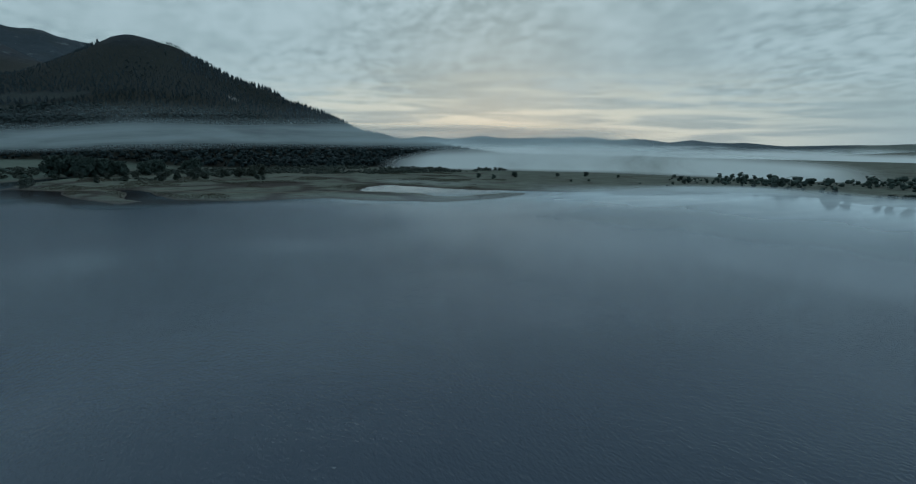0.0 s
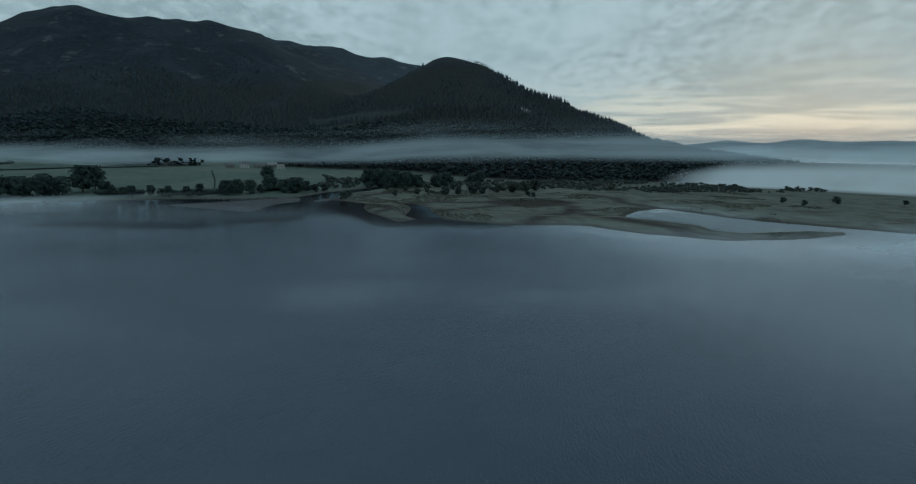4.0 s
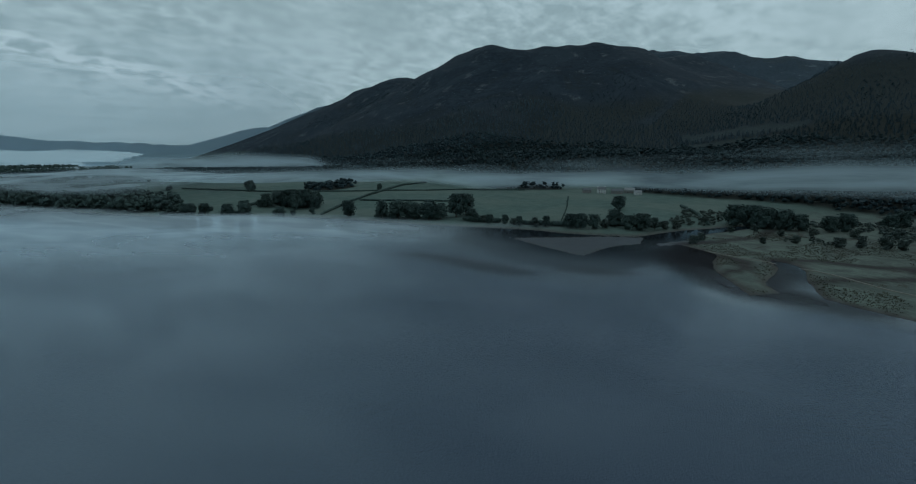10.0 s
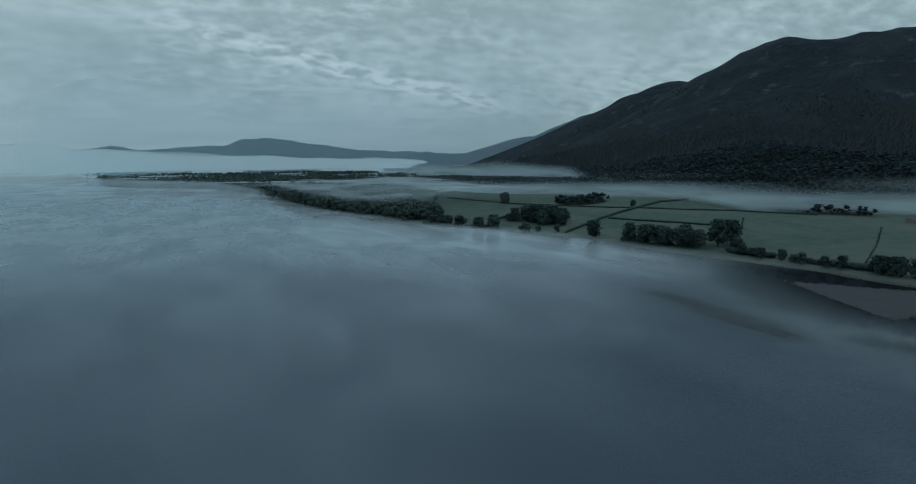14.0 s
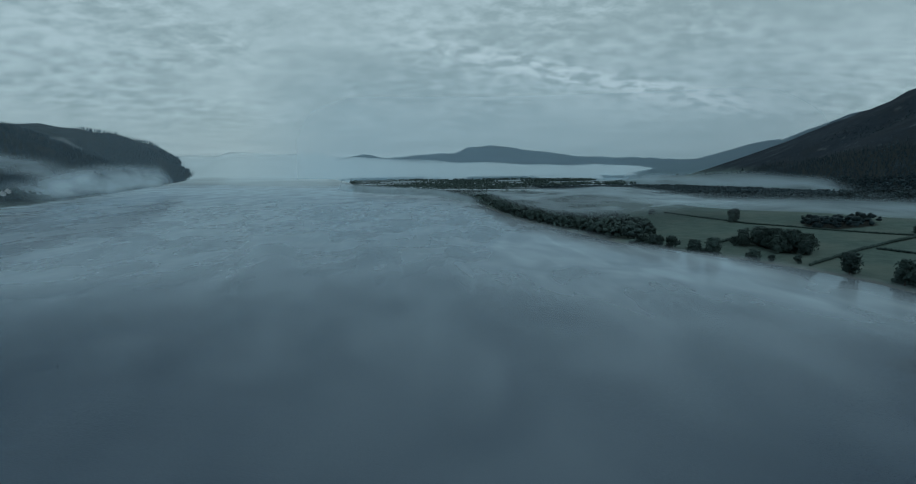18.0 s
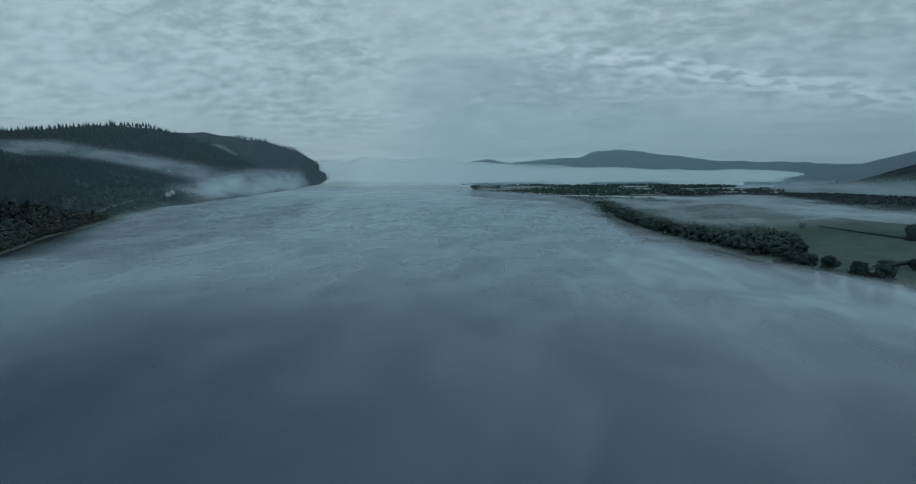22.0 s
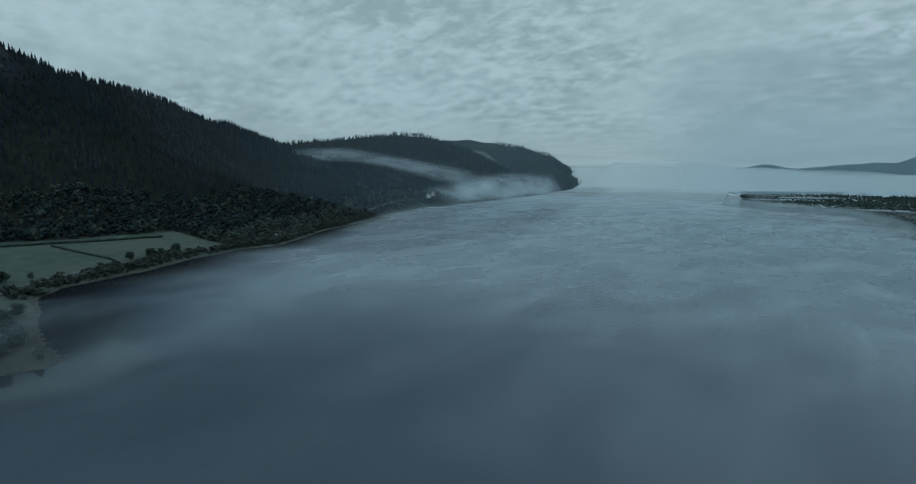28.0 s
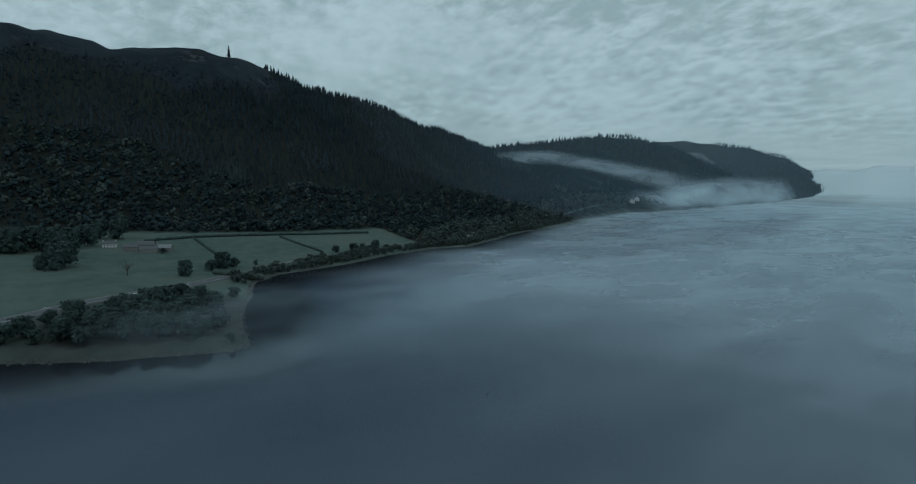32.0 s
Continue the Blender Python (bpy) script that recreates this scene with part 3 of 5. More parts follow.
# trees
def link(name, co, tris, mats, index=None, smooth=False):
    """A mesh from arrays of corners and triangles."""
    co, tris = np.asarray(co, np.float32).reshape(-1, 3), np.asarray(tris, np.int32).reshape(-1, 3)
    me = bpy.data.meshes.new(name)
    me.vertices.add(len(co))
    me.vertices.foreach_set("co", co.ravel())
    me.loops.add(tris.size)
    me.loops.foreach_set("vertex_index", tris.ravel())
    me.polygons.add(len(tris))
    me.polygons.foreach_set("loop_start", np.arange(0, tris.size, 3))
    me.polygons.foreach_set("loop_total", np.full(len(tris), 3))
    for m in mats:
        me.materials.append(m)
    if index is not None:
        me.polygons.foreach_set("material_index", np.asarray(index, np.int32))
    me.update(calc_edges=True)
    if smooth:
        me.polygons.foreach_set("use_smooth", np.ones(len(tris), bool))
    return me


def ico():
    g = (1 + 5**0.5) / 2
    v = np.array([(-1, g, 0), (1, g, 0), (-1, -g, 0), (1, -g, 0), (0, -1, g), (0, 1, g), (0, -1, -g), (0, 1, -g), (g, 0, -1), (g, 0, 1), (-g, 0, -1), (-g, 0, 1)]) / (1 + g * g) ** 0.5
    f = np.array([(0, 11, 5), (0, 5, 1), (0, 1, 7), (0, 7, 10), (0, 10, 11), (1, 5, 9), (5, 11, 4), (11, 10, 2), (10, 7, 6), (7, 1, 8), (3, 9, 4), (3, 4, 2), (3, 2, 6), (3, 6, 8),
                  (3, 8, 9), (4, 9, 5), (2, 4, 11), (6, 2, 10), (8, 6, 7), (9, 8, 1)])
    return v, f


ICO_V, ICO_F = ico()


def stack(pieces):
    co, tris, n = [], [], 0
    for v, f in pieces:
        co.append(v)
        tris.append(np.asarray(f) + n)
        n += len(v)
    return np.concatenate(co), np.concatenate(tris)


def broad_crown(seed, lobes, leaves, leaf, base=0.2, wide=0.42):
    """A broadleaf crown for a tree one unit high: uneven lobes of leaf sprays with gaps between them."""
    r = np.random.RandomState(seed)
    centres, sizes = [], []
    for k in range(lobes):
        a, u = k * 2.4 + r.rand(), (k + 0.5) / lobes
        rise = base + 0.12 + (0.86 - base) * u * 0.92
        out = wide * 0.62 * (1 - abs(u - 0.35) * 0.9) * (0.6 + 0.5 * r.rand())
        centres.append((out * math.cos(a), out * math.sin(a), rise))
        sizes.append(wide * (0.40 + 0.22 * r.rand()))
    pieces = []
    for c, s in zip(centres, sizes):
        pieces.append((ICO_V * s * 0.80 * (0.75 + 0.4 * r.rand(12, 1)) + c, ICO_F))
        n = leaves // lobes
        d = r.normal(size=(n, 3))
        d /= np.linalg.norm(d, axis=1, keepdims=True)
        d[:, 2] = np.where(d[:, 2] < -0.5, -d[:, 2], d[:, 2])
        p = np.array(c) + d * s * (0.78 + 0.48 * r.rand(n, 1) ** 2)
        a = np.cross(d, r.normal(size=(n, 3)))
        a /= np.linalg.norm(a, axis=1, keepdims=True) + 1e-9
        b = np.cross(d, a) + 0.5 * d
        k = leaf * (0.6 + 0.8 * r.rand(n, 1))
        quad = np.stack([p - a * k, p - b * k * 0.8, p + a * k * 0.9, p + b * k + d * k * 0.5], 1).reshape(-1, 3)
        i = np.arange(n)[:, None] * 4
        pieces.append((quad, np.concatenate([i + [0, 1, 2], i + [0, 2, 3]], 0)))
    co, tris = stack(pieces)
    co[:, 2] = np.clip(co[:, 2], base * 0.6, 1.03)
    return co, tris


def conifer_crown(seed, tiers=8, points=9, wide=0.17, base=0.08):
    """A fir one unit high: ragged tiers of drooping boughs round a leader."""
    r = np.random.RandomState(seed)
    pieces = []
    for k in range(tiers):
        u = k / tiers
        z, reach = base + (0.97 - base) * u, wide * (1 - u) ** 0.85 + 0.012
        rim = 2 * points
        a = np.arange(rim) / rim * 2 * math.pi + r.rand() * 3
        far = reach * np.where(np.arange(rim) % 2, 0.55, 1.0) * (0.75 + 0.5 * r.rand(rim))
        low = z - 0.035 - 0.05 * (far / wide) * r.rand(rim)
        ring = np.stack([far * np.cos(a), far * np.sin(a), low], -1)
        tip = np.array([[0, 0, z + 1.5 * (0.97 - base) / tiers]])
        i = np.arange(rim)
        pieces.append((np.concatenate([ring, tip]), np.stack([i, (i + 1) % rim, np.full(rim, rim)], -1)))
    return stack(pieces)


def bough(a, b, ra, rb, sides=6):
    a, b = np.array(a, float), np.array(b, float)
    w = (b - a) / np.linalg.norm(b - a)
    u = np.cross(w, (0.3, 0.9, 0.2))
    u /= np.linalg.norm(u)
    v = np.cross(w, u)
    t = np.arange(sides) / sides * 2 * math.pi
    ring = np.cos(t)[:, None] * u + np.sin(t)[:, None] * v
    i = np.arange(sides)
    j = (i + 1) % sides
    return np.concatenate([a + ring * ra, b + ring * rb]), np.concatenate([np.stack([i, j, j + sides], -1), np.stack([i, j + sides, i + sides], -1)])


def trunk_of(seed, bare=False):
    r = np.random.RandomState(seed)
    pieces = [bough((0, 0, -0.04), (0.01, 0, 0.16), 0.034, 0.026, 7), bough((0.01, 0, 0.16), (0.0, 0.02, 0.5), 0.026, 0.016, 7)]
    for k in range(14 if bare else 6):
        a, z = k * 2.4 + r.rand(), 0.22 + 0.5 * r.rand()
        out = 0.16 + 0.16 * r.rand()
        end = (out * math.cos(a), out * math.sin(a), z + 0.18 + 0.12 * r.rand())
        pieces.append(bough((0, 0, z * 0.7 + 0.05), end, 0.013, 0.005, 5))
        if bare:
            for j in range(4):
                pieces.append(bough(end, (end[0] * (1.2 + 0.4 * r.rand()), end[1] * (1.2 + 0.4 * r.rand()) + 0.05 * r.normal(), end[2] + 0.06 + 0.14 * r.rand()), 0.004, 0.001, 4))
    if bare:
        pieces.append(bough((0, 0.02, 0.5), (0.01, 0.0, 0.98), 0.014, 0.002, 5))
    return stack(pieces)


def on_land(x, y):
    return float(height(np.array([float(x)]), np.array([float(y)]))[0])


TREE_KINDS = {}
for key, args, mats in (("oak", (9, 720, 0.050, 0.06, 0.56), OAK), ("round", (8, 640, 0.050, 0.05, 0.52), OAK), ("tall", (9, 720, 0.046, 0.08, 0.42), OAK),
                        ("willow", (6, 480, 0.055, 0.02, 0.60), WILLOW), ("bush", (4, 300, 0.075, 0.02, 0.62), WILLOW), ("dark_bush", (4, 300, 0.075, 0.02, 0.60), OAK)):
    TREE_KINDS[key] = []
    for k in range(3):
        seed = 11 * len(TREE_KINDS) + k
        TREE_KINDS[key].append((link("crown", *broad_crown(seed, *args), [mats]), link("trunk", *trunk_of(seed), [BARK])))


def plant(x, y, tall, kind, label, name="tree", category="tree", group="", rng=random.Random(5)):
    crown, trunk = rng.choice(TREE_KINDS[kind])
    base = new(name)
    base.empty_display_size = 0.5
    turn = rng.uniform(0, 360)
    k = rng.uniform(0.88, 1.14)
    base.matrix_world = pose(x, y, on_land(x, y) - 0.15, 0, 0, turn) @ Matrix.Diagonal((tall * k, tall * k, tall, 1))
    for part_name, me in (("trunk", trunk), ("crown", crown)):
        ob = new(part_name, me)
        ob.parent = base
    return tagged(base, label, category, group)


SHORE_N = [(273, 428, 8), (289, 402, 7), (262, 438, 7.6), (267, 422, 10.6), (280, 420, 8.6), (284, 393, 10.2), (296, 386, 11.2), (311, 362, 7.6), (331, 345, 5.2), (320, 356, 4.2), (339, 310, 11.4)]
CLUMP = [(345, 278, 14), (349, 264, 14), (354, 253, 13), (358, 242, 13), (364, 235, 12), (376, 230, 17.5), (386, 228, 16.5), (372, 212, 8.4), (352, 270, 12), (366, 248, 13), (358, 262, 12)]
FIELD_GROUP = [(336, 419, 10.5), (352, 423, 11.5), (343, 391, 15.5), (347, 376, 16), (339, 378, 12.5), (353, 384, 15), (330, 408, 9), (340, 404, 12), (347, 414, 12), (358, 376, 13), (350, 366, 10), (326, 412, 7)]
SHORE_S = [(368, 206, 6.7), (366, 192, 7.3), (370, 182, 7.2), (371, 171, 7.1), (374, 161, 6.3), (376, 153, 7.8), (380, 137, 9.3), (381, 130, 10), (385, 123, 9.3), (398, 114, 11.1),
           (394, 103, 9.3), (399, 96, 10.9), (408, 91, 8), (414, 87, 5.7), (424, 82, 5.7), (369, 199, 5.5), (372, 176, 5), (389, 117, 6), (405, 100, 5)]
SOUTH_CLUSTER = [(466, 54, 14.5), (462, 44, 15.5), (460, 34, 13.6), (459, 24, 12.6), (461, 16, 10.6), (466, 0, 10), (474, -8, 11.5), (518, -37, 11), (508, -31, 9), (472, 40, 14), (474, 26, 12)]
LONE = [(474, 141, 10.6, "oak"), (384, 522, 8.2, "round"), (391, 528, 7.5, "round"), (478, 417, 7, "round"), (458, 72, 5.3, "bush"), (405, 560, 8.2, "round"), (412, 566, 8.6, "oak"), (344, 623, 6.2, "round")]
for x, y, tall in SHORE_N:
    plant(x, y, tall * 1.15, "round" if tall > 9 else "dark_bush", "rounded dark-green tree on the grassy lake shore", group="trees along the north-east shore")
for x, y, tall in CLUMP:
    plant(x, y, tall, "tall" if tall > 13 else "round", "tall dark broadleaf tree in a dense shoreside clump", group="clump of trees by the water")
for x, y, tall in FIELD_GROUP:
    plant(x, y, tall, "oak", "broad dark oak in a group amid green pasture", group="oaks in the pasture")
for x, y, tall in SHORE_S:
    plant(x, y, tall, "oak" if tall > 8.5 else ("tall" if tall > 6.5 else "bush"), "dark broadleaf tree on the gravelly lake edge below pasture", group="trees along the east shore")
for x, y, tall in SOUTH_CLUSTER:
    plant(x, y, tall, "oak", "large dark oak behind the river scrub", group="oaks behind the river mouth")
for x, y, tall, kind in LONE:
    plant(x, y, tall, kind, "single dark tree standing alone in pasture", group="lone field trees")
SCRUB = [(388, 57, 4.6), (371, 57, 5.1), (392, 26, 3.8), (404, 11, 3.9), (401, -9, 5.4), (407, -18, 6.2), (409, -28, 6.2), (409, -35, 5.4), (418, -48, 6.4), (421, -59, 7.3), (429, -69, 8.3),
         (442, -77, 8.6), (392, -66, 3.8), (387, -69, 3.3), (430, 50, 4), (441, 38, 4.5), (428, 22, 4), (436, 6, 5), (444, -14, 5.5), (452, -34, 6)]
PLAIN = [(253, -326, 3.0), (257, -336, 3.5), (250, -311, 2.1), (239, -292, 1.4), (263, -294, 1.3), (297, -262, 1.8), (295, -277, 1.8), (343, -227, 3.5), (353, -253, 4.6), (358, -223, 3.5),
         (343, -319, 3.9), (351, -295, 2.9), (321, -333, 2.6), (345, -401, 3), (139, -302, 4.4), (146, -304, 5.0), (143, -300, 4.0), (151, -306, 3.6), (122, -307, 4.6), (116, -310, 5.0), (110, -309, 4.2), (127, -306, 3.6), (104, -312, 3.4)]
for x, y, tall in SCRUB:
    plant(x, y, tall, "willow", "low grey-green willow bush on the river marsh", "bush", "bush", "willow scrub at the river mouth")
for x, y, tall in PLAIN:
    plant(x, y, tall, "dark_bush", "small dark bush on the dun marsh plain", "bush", "bush", "bushes on the marsh plain")
WEST_ROW = [(-370, 25, 16), (-369, 31, 17), (-376, 37, 14), (-374, 42, 17), (-375, 49, 16), (-345, 60, 15), (-300, 57, 15.5), (-311, 61, 15), (-300, 51, 8.7), (-382, 60, 15), (-392, 70, 16), (-424, 77, 15), (-422, 90, 16)]
WEST_FIELD = [(-267, 123, 9.6), (-200, 90, 4.8), (-352, 117, 4.2), (-287, 147, 11), (-291, 155, 6.6), (-279, 139, 7.4), (-295, 169, 3.6), (-327, 238, 5.8), (-331, 255, 6.9), (-339, 278, 8), (-334, 264, 6)]
SPIT = [(-170, 73, 10), (-153, 70, 8.5), (-156, 81, 9.5), (-149, 85, 9), (-164, 91, 8.5), (-171, 105, 12.5), (-146, 98, 8.5), (-150, 108, 10), (-140, 112, 8.5), (-125, 124.5, 3.7), (-133, 114, 5),
        (-147, 76, 6), (-164, 57, 7.5), (-160, 52, 7), (-155, 62, 5), (-176, 116, 8), (-163, 118, 7.5), (-186, 98, 6), (-182, 84, 5), (-190, 128, 6), (-160, 99, 9), (-205, 140, 5),
        (-158, 88, 8), (-166, 82, 8), (-154, 93, 7.5), (-176, 96, 7), (-145, 104, 7.5), (-155, 113, 7), (-168, 111, 8), (-180, 107, 6), (-174, 64, 6), (-186, 72, 5), (-162, 72, 8), (-195, 112, 5), (-173, 95, 9), (-143, 103, 7.5), (-164, 114, 9), (-138, 117, 7.2), (-148, 124, 7.5), (-196, 123, 7.5), (-181, 127, 8), (-146, 89, 7.5), (-187, 100, 9), (-199, 114, 8), (-150, 118, 8), (-158, 124, 8), (-170, 124, 8.5), (-188, 118, 8), (-178, 88, 8)]
for x, y, tall in WEST_ROW:
    plant(x, y, tall, "round", "tall dark tree beside the white lakeside farm", group="trees round the farm")
for x, y, tall in WEST_FIELD:
    plant(x, y, tall, "oak" if tall > 7 else "dark_bush", "dark-green tree at the edge of frosty pasture", group="trees along the west pasture")
for x, y, tall in SPIT:
    plant(x, y, tall * 1.06, "round" if tall > 7 else "dark_bush", "mist-veiled tree on the gravel point", group="trees on the misty point")
pine = new("pine")
pine.matrix_world = pose(-944, 268, on_land(-944, 268) - 0.5) @ Matrix.Diagonal((19, 19, 21, 1))
for part_name, me in (("trunk", link("trunk", *trunk_of(78), [BARK])), ("crown", link("crown", *conifer_crown(301, 12, 8, 0.17, 0.1), [FIR]))):
    new(part_name, me).parent = pine
tagged(pine, "tall lone dark pine on the hilltop skyline", "tree")
bare = new("bare_tree")
bare.matrix_world = pose(-273, 93, on_land(-273, 93) - 0.1, 0, 0, 40) @ Matrix.Diagonal((9, 9, 9, 1))
part_ob = new("trunk", link("trunk", *trunk_of(77, True), [BARK]))
part_ob.parent = bare
tagged(bare, "leafless grey tree standing in the sloping pasture", "tree")


def forest(name, x, y, tall, templates, mat, label, sink=0.3, squash=1.0):
    """Many far trees in one mesh; each takes one of the templates."""
    if not len(x):
        return None
    r = np.random.RandomState(len(x))
    z, pick = height(x, y) - sink, r.randint(len(templates), size=len(x))
    turn, girth = r.rand(len(x)) * 6.283, tall * r.uniform(0.82, 1.2, len(x)) * squash
    co_all, tri_all, tint_all, n = [], [], [], 0
    for k, (co, tris) in enumerate(templates):
        m = np.flatnonzero(pick == k)
        if not len(m):
            continue
        c, s = np.cos(turn[m])[:, None], np.sin(turn[m])[:, None]
        px = (co[:, 0] * c - co[:, 1] * s) * girth[m][:, None] + x[m][:, None]
        py = (co[:, 0] * s + co[:, 1] * c) * girth[m][:, None] + y[m][:, None]
        pz = co[:, 2] * tall[m][:, None] + z[m][:, None]
        co_all.append(np.stack([px, py, pz], -1).reshape(-1, 3))
        tri_all.append((tris[None] + (np.arange(len(m)) * len(co))[:, None, None] + n).reshape(-1, 3))
        tint_all.append(np.repeat(r.rand(len(m)), len(co)))
        n += len(m) * len(co)
    me = link(name, np.concatenate(co_all), np.concatenate(tri_all), [mat], smooth=mat in (OAK, HILL_OAK, WILLOW))
    me.attributes.new("tint", "FLOAT", "POINT").data.foreach_set("value", np.concatenate(tint_all).astype(np.float32))
    return tagged(new(name, me), label, "woodland", kind="stuff")


def scatter(x0, x1, y0, y1, gap, seed):
    r = np.random.RandomState(seed)
    gx, gy = np.meshgrid(np.arange(x0, x1, gap), np.arange(y0, y1, gap))
    return (gx + r.uniform(-0.45, 0.45, gx.shape) * gap).ravel(), (gy + r.uniform(-0.45, 0.45, gy.shape) * gap).ravel(), r


NEAR_BROAD = [broad_crown(200 + k, 4, 120, 0.085, 0.08, 0.46) for k in range(5)]
MID_BROAD = [broad_crown(220 + k, 4, 12, 0.13, 0.06, 0.52) for k in range(6)]
FAR_BROAD = [broad_crown(230 + k, 2, 4, 0.16, 0.05, 0.62) for k in range(6)]
NEAR_FIR = [conifer_crown(260 + k, 6, 4, 0.18) for k in range(6)]
FAR_FIR = [conifer_crown(280 + k, 4, 3, 0.20) for k in range(5)]
WOOD_NE = [(183, 800), (192, 673), (218, 587), (234, 529), (246, 484), (262, 462), (288, 472), (296, 520), (286, 600), (296, 700), (320, 800), (250, 870), (186, 850)]


def plant_forests():
    # the wooded promontory on the east shore
    x, y, r = scatter(150, 340, 440, 880, 6.2, 1)
    keep = (outside(WOOD_NE, x, y) < 0) & (shore_distance(x, y) > 5)
    x, y = x[keep], y[keep]
    forest("lakeside_wood", x, y, r.uniform(8, 14, len(x)), MID_BROAD, OAK, "dense rounded broadleaf wood down to the water's edge")
    # copses, hedgerow trees and shore woods over the northern plain
    x, y, r = scatter(-420, 1150, 780, 2500, 12, 2)
    s = shore_distance(x, y)
    n = rough_noise(x, y, 190, 3, 51)
    keep = (s > 3) & (outside(WOOD_NE, x, y) > 4) & (woodland(x, y, s, 0 * x) < 0.5) & ((n > np.where(x < 300, -0.10, 0.0)) | ((np.hypot(x - 415, y - 890) < 75 + 90 * n) & (x > 340)) | ((s < 85) & (y > 1180) & (n > -0.3))) & (hills(x, y) < 60)
    x, y = x[keep], y[keep]
    forest("plain_woods", x, y, r.uniform(8, 14, len(x)), FAR_BROAD, OAK, "misty copses and hedgerow trees over the northern plain")
    # foot of the eastern fells
    x, y, r = scatter(340, 1300, -560, 1400, 7.6, 3)
    s, h = shore_distance(x, y), hills(x, y)
    w = woodland(x, y, s, h)
    keep = w > r.uniform(0.15, 0.85, len(x))
    x, y, h = x[keep], y[keep], h[keep]
    n = rough_noise(x, y, 140, 3, 61)
    broad = h + 26 * n < 20
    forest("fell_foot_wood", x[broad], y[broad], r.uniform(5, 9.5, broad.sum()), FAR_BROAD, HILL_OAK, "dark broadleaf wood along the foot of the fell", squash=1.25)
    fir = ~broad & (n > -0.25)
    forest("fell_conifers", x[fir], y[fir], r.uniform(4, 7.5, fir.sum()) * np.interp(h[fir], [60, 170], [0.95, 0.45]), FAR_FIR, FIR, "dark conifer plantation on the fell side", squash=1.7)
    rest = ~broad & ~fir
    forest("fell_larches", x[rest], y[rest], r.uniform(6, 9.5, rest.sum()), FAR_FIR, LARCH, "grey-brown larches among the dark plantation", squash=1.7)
    # thin trees high on the fells
    x, y, r = scatter(800, 1420, -250, 1350, 10, 4)
    h = hills(x, y)
    n = rough_noise(x, y, 90, 3, 71)
    keep = (h > 85) & (h < 215) & (n > 0.20) & (r.rand(len(x)) < 0.75)
    forest("fell_thorns", x[keep], y[keep], r.uniform(2.4, 5, keep.sum()), FAR_BROAD, HILL_OAK, "scattered thorn trees on the open fell side")
    # scrub on the river marsh
    x, y, r = scatter(385, 560, -330, 95, 5.5, 5)
    n = rough_noise(x, y, 45, 3, 81)
    keep = (n > 0.10) & (shore_distance(x, y) > 6) & (x + 0.10 * y > 402 + 12 * n)
    forest("marsh_scrub", x[keep], y[keep], r.uniform(1.2, 3.4, keep.sum()), MID_BROAD, WILLOW, "grey-green willow scrub across the river marsh", squash=1.7)
    # bushes along the western shore
    x, y, r = scatter(-480, -240, 150, 560, 4.6, 8)
    s = shore_distance(x, y)
    lane = np.interp(y, [136, 168, 200, 250, 300, 340, 390, 480, 560], [-259, -280, -300, -325, -345, -352, -372, -455, -510])
    keep = (s > 2.5) & (s < 20 + 12 * rough_noise(x, y, 40, 2, 15)) & (r.rand(len(x)) < 0.8) & (np.abs(x - lane) > 5.5)
    forest("shore_bushes", x[keep], y[keep], r.uniform(2.6, 6.2, keep.sum()), NEAR_BROAD, WILLOW, "tangled grey-green bushes along the stony shore", squash=1.25)
    # scrub and thickets over the southern plain
    x, y, r = scatter(120, 950, -640, -340, 9, 9)
    n = rough_noise(x, y, 110, 3, 85)
    keep = (shore_distance(x, y) > 10) & (n > 0.22 - 0.00025 * np.maximum(-y - 420, 0) - 0.36 * step(380, 300, x) * step(-520, -470, y)) & (hills(x, y) < 20)
    forest("plain_thickets", x[keep], y[keep], r.uniform(2.5, 7, keep.sum()), FAR_BROAD, OAK, "dark thickets and hedges over the southern plain", squash=1.2)
    # the western hillside
    x, y, r = scatter(-1000, -200, -180, 1250, 7.2, 6)
    s, h = shore_distance(x, y), hills(x, y)
    w = woodland(x, y, s, h)
    keep = (w > r.uniform(0.1, 0.9, len(x))) & (s > 5) & (x < -300)
    x, y, h, s = x[keep], y[keep], h[keep], s[keep]
    n = rough_noise(x, y, 130, 3, 91)
    broad = (h + 30 * n < 26 + np.where(y < 230, 0.30 * (230 - y), 0)) | (s < 45)
    pale = broad & (r.rand(len(x)) < np.where(s < 70, 0.85, 0.25))
    tall = (4.2 + 7 * r.rand(len(x)) ** 1.6) * np.where(s < 40, 0.66, 1.0)
    deep = broad & ~pale
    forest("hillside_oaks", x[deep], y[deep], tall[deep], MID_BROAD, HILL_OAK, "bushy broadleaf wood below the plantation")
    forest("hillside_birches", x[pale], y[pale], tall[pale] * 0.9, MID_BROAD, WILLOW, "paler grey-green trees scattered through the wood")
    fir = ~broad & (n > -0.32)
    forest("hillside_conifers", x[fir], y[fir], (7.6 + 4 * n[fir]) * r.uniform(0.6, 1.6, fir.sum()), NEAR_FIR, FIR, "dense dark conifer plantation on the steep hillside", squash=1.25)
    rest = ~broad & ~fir
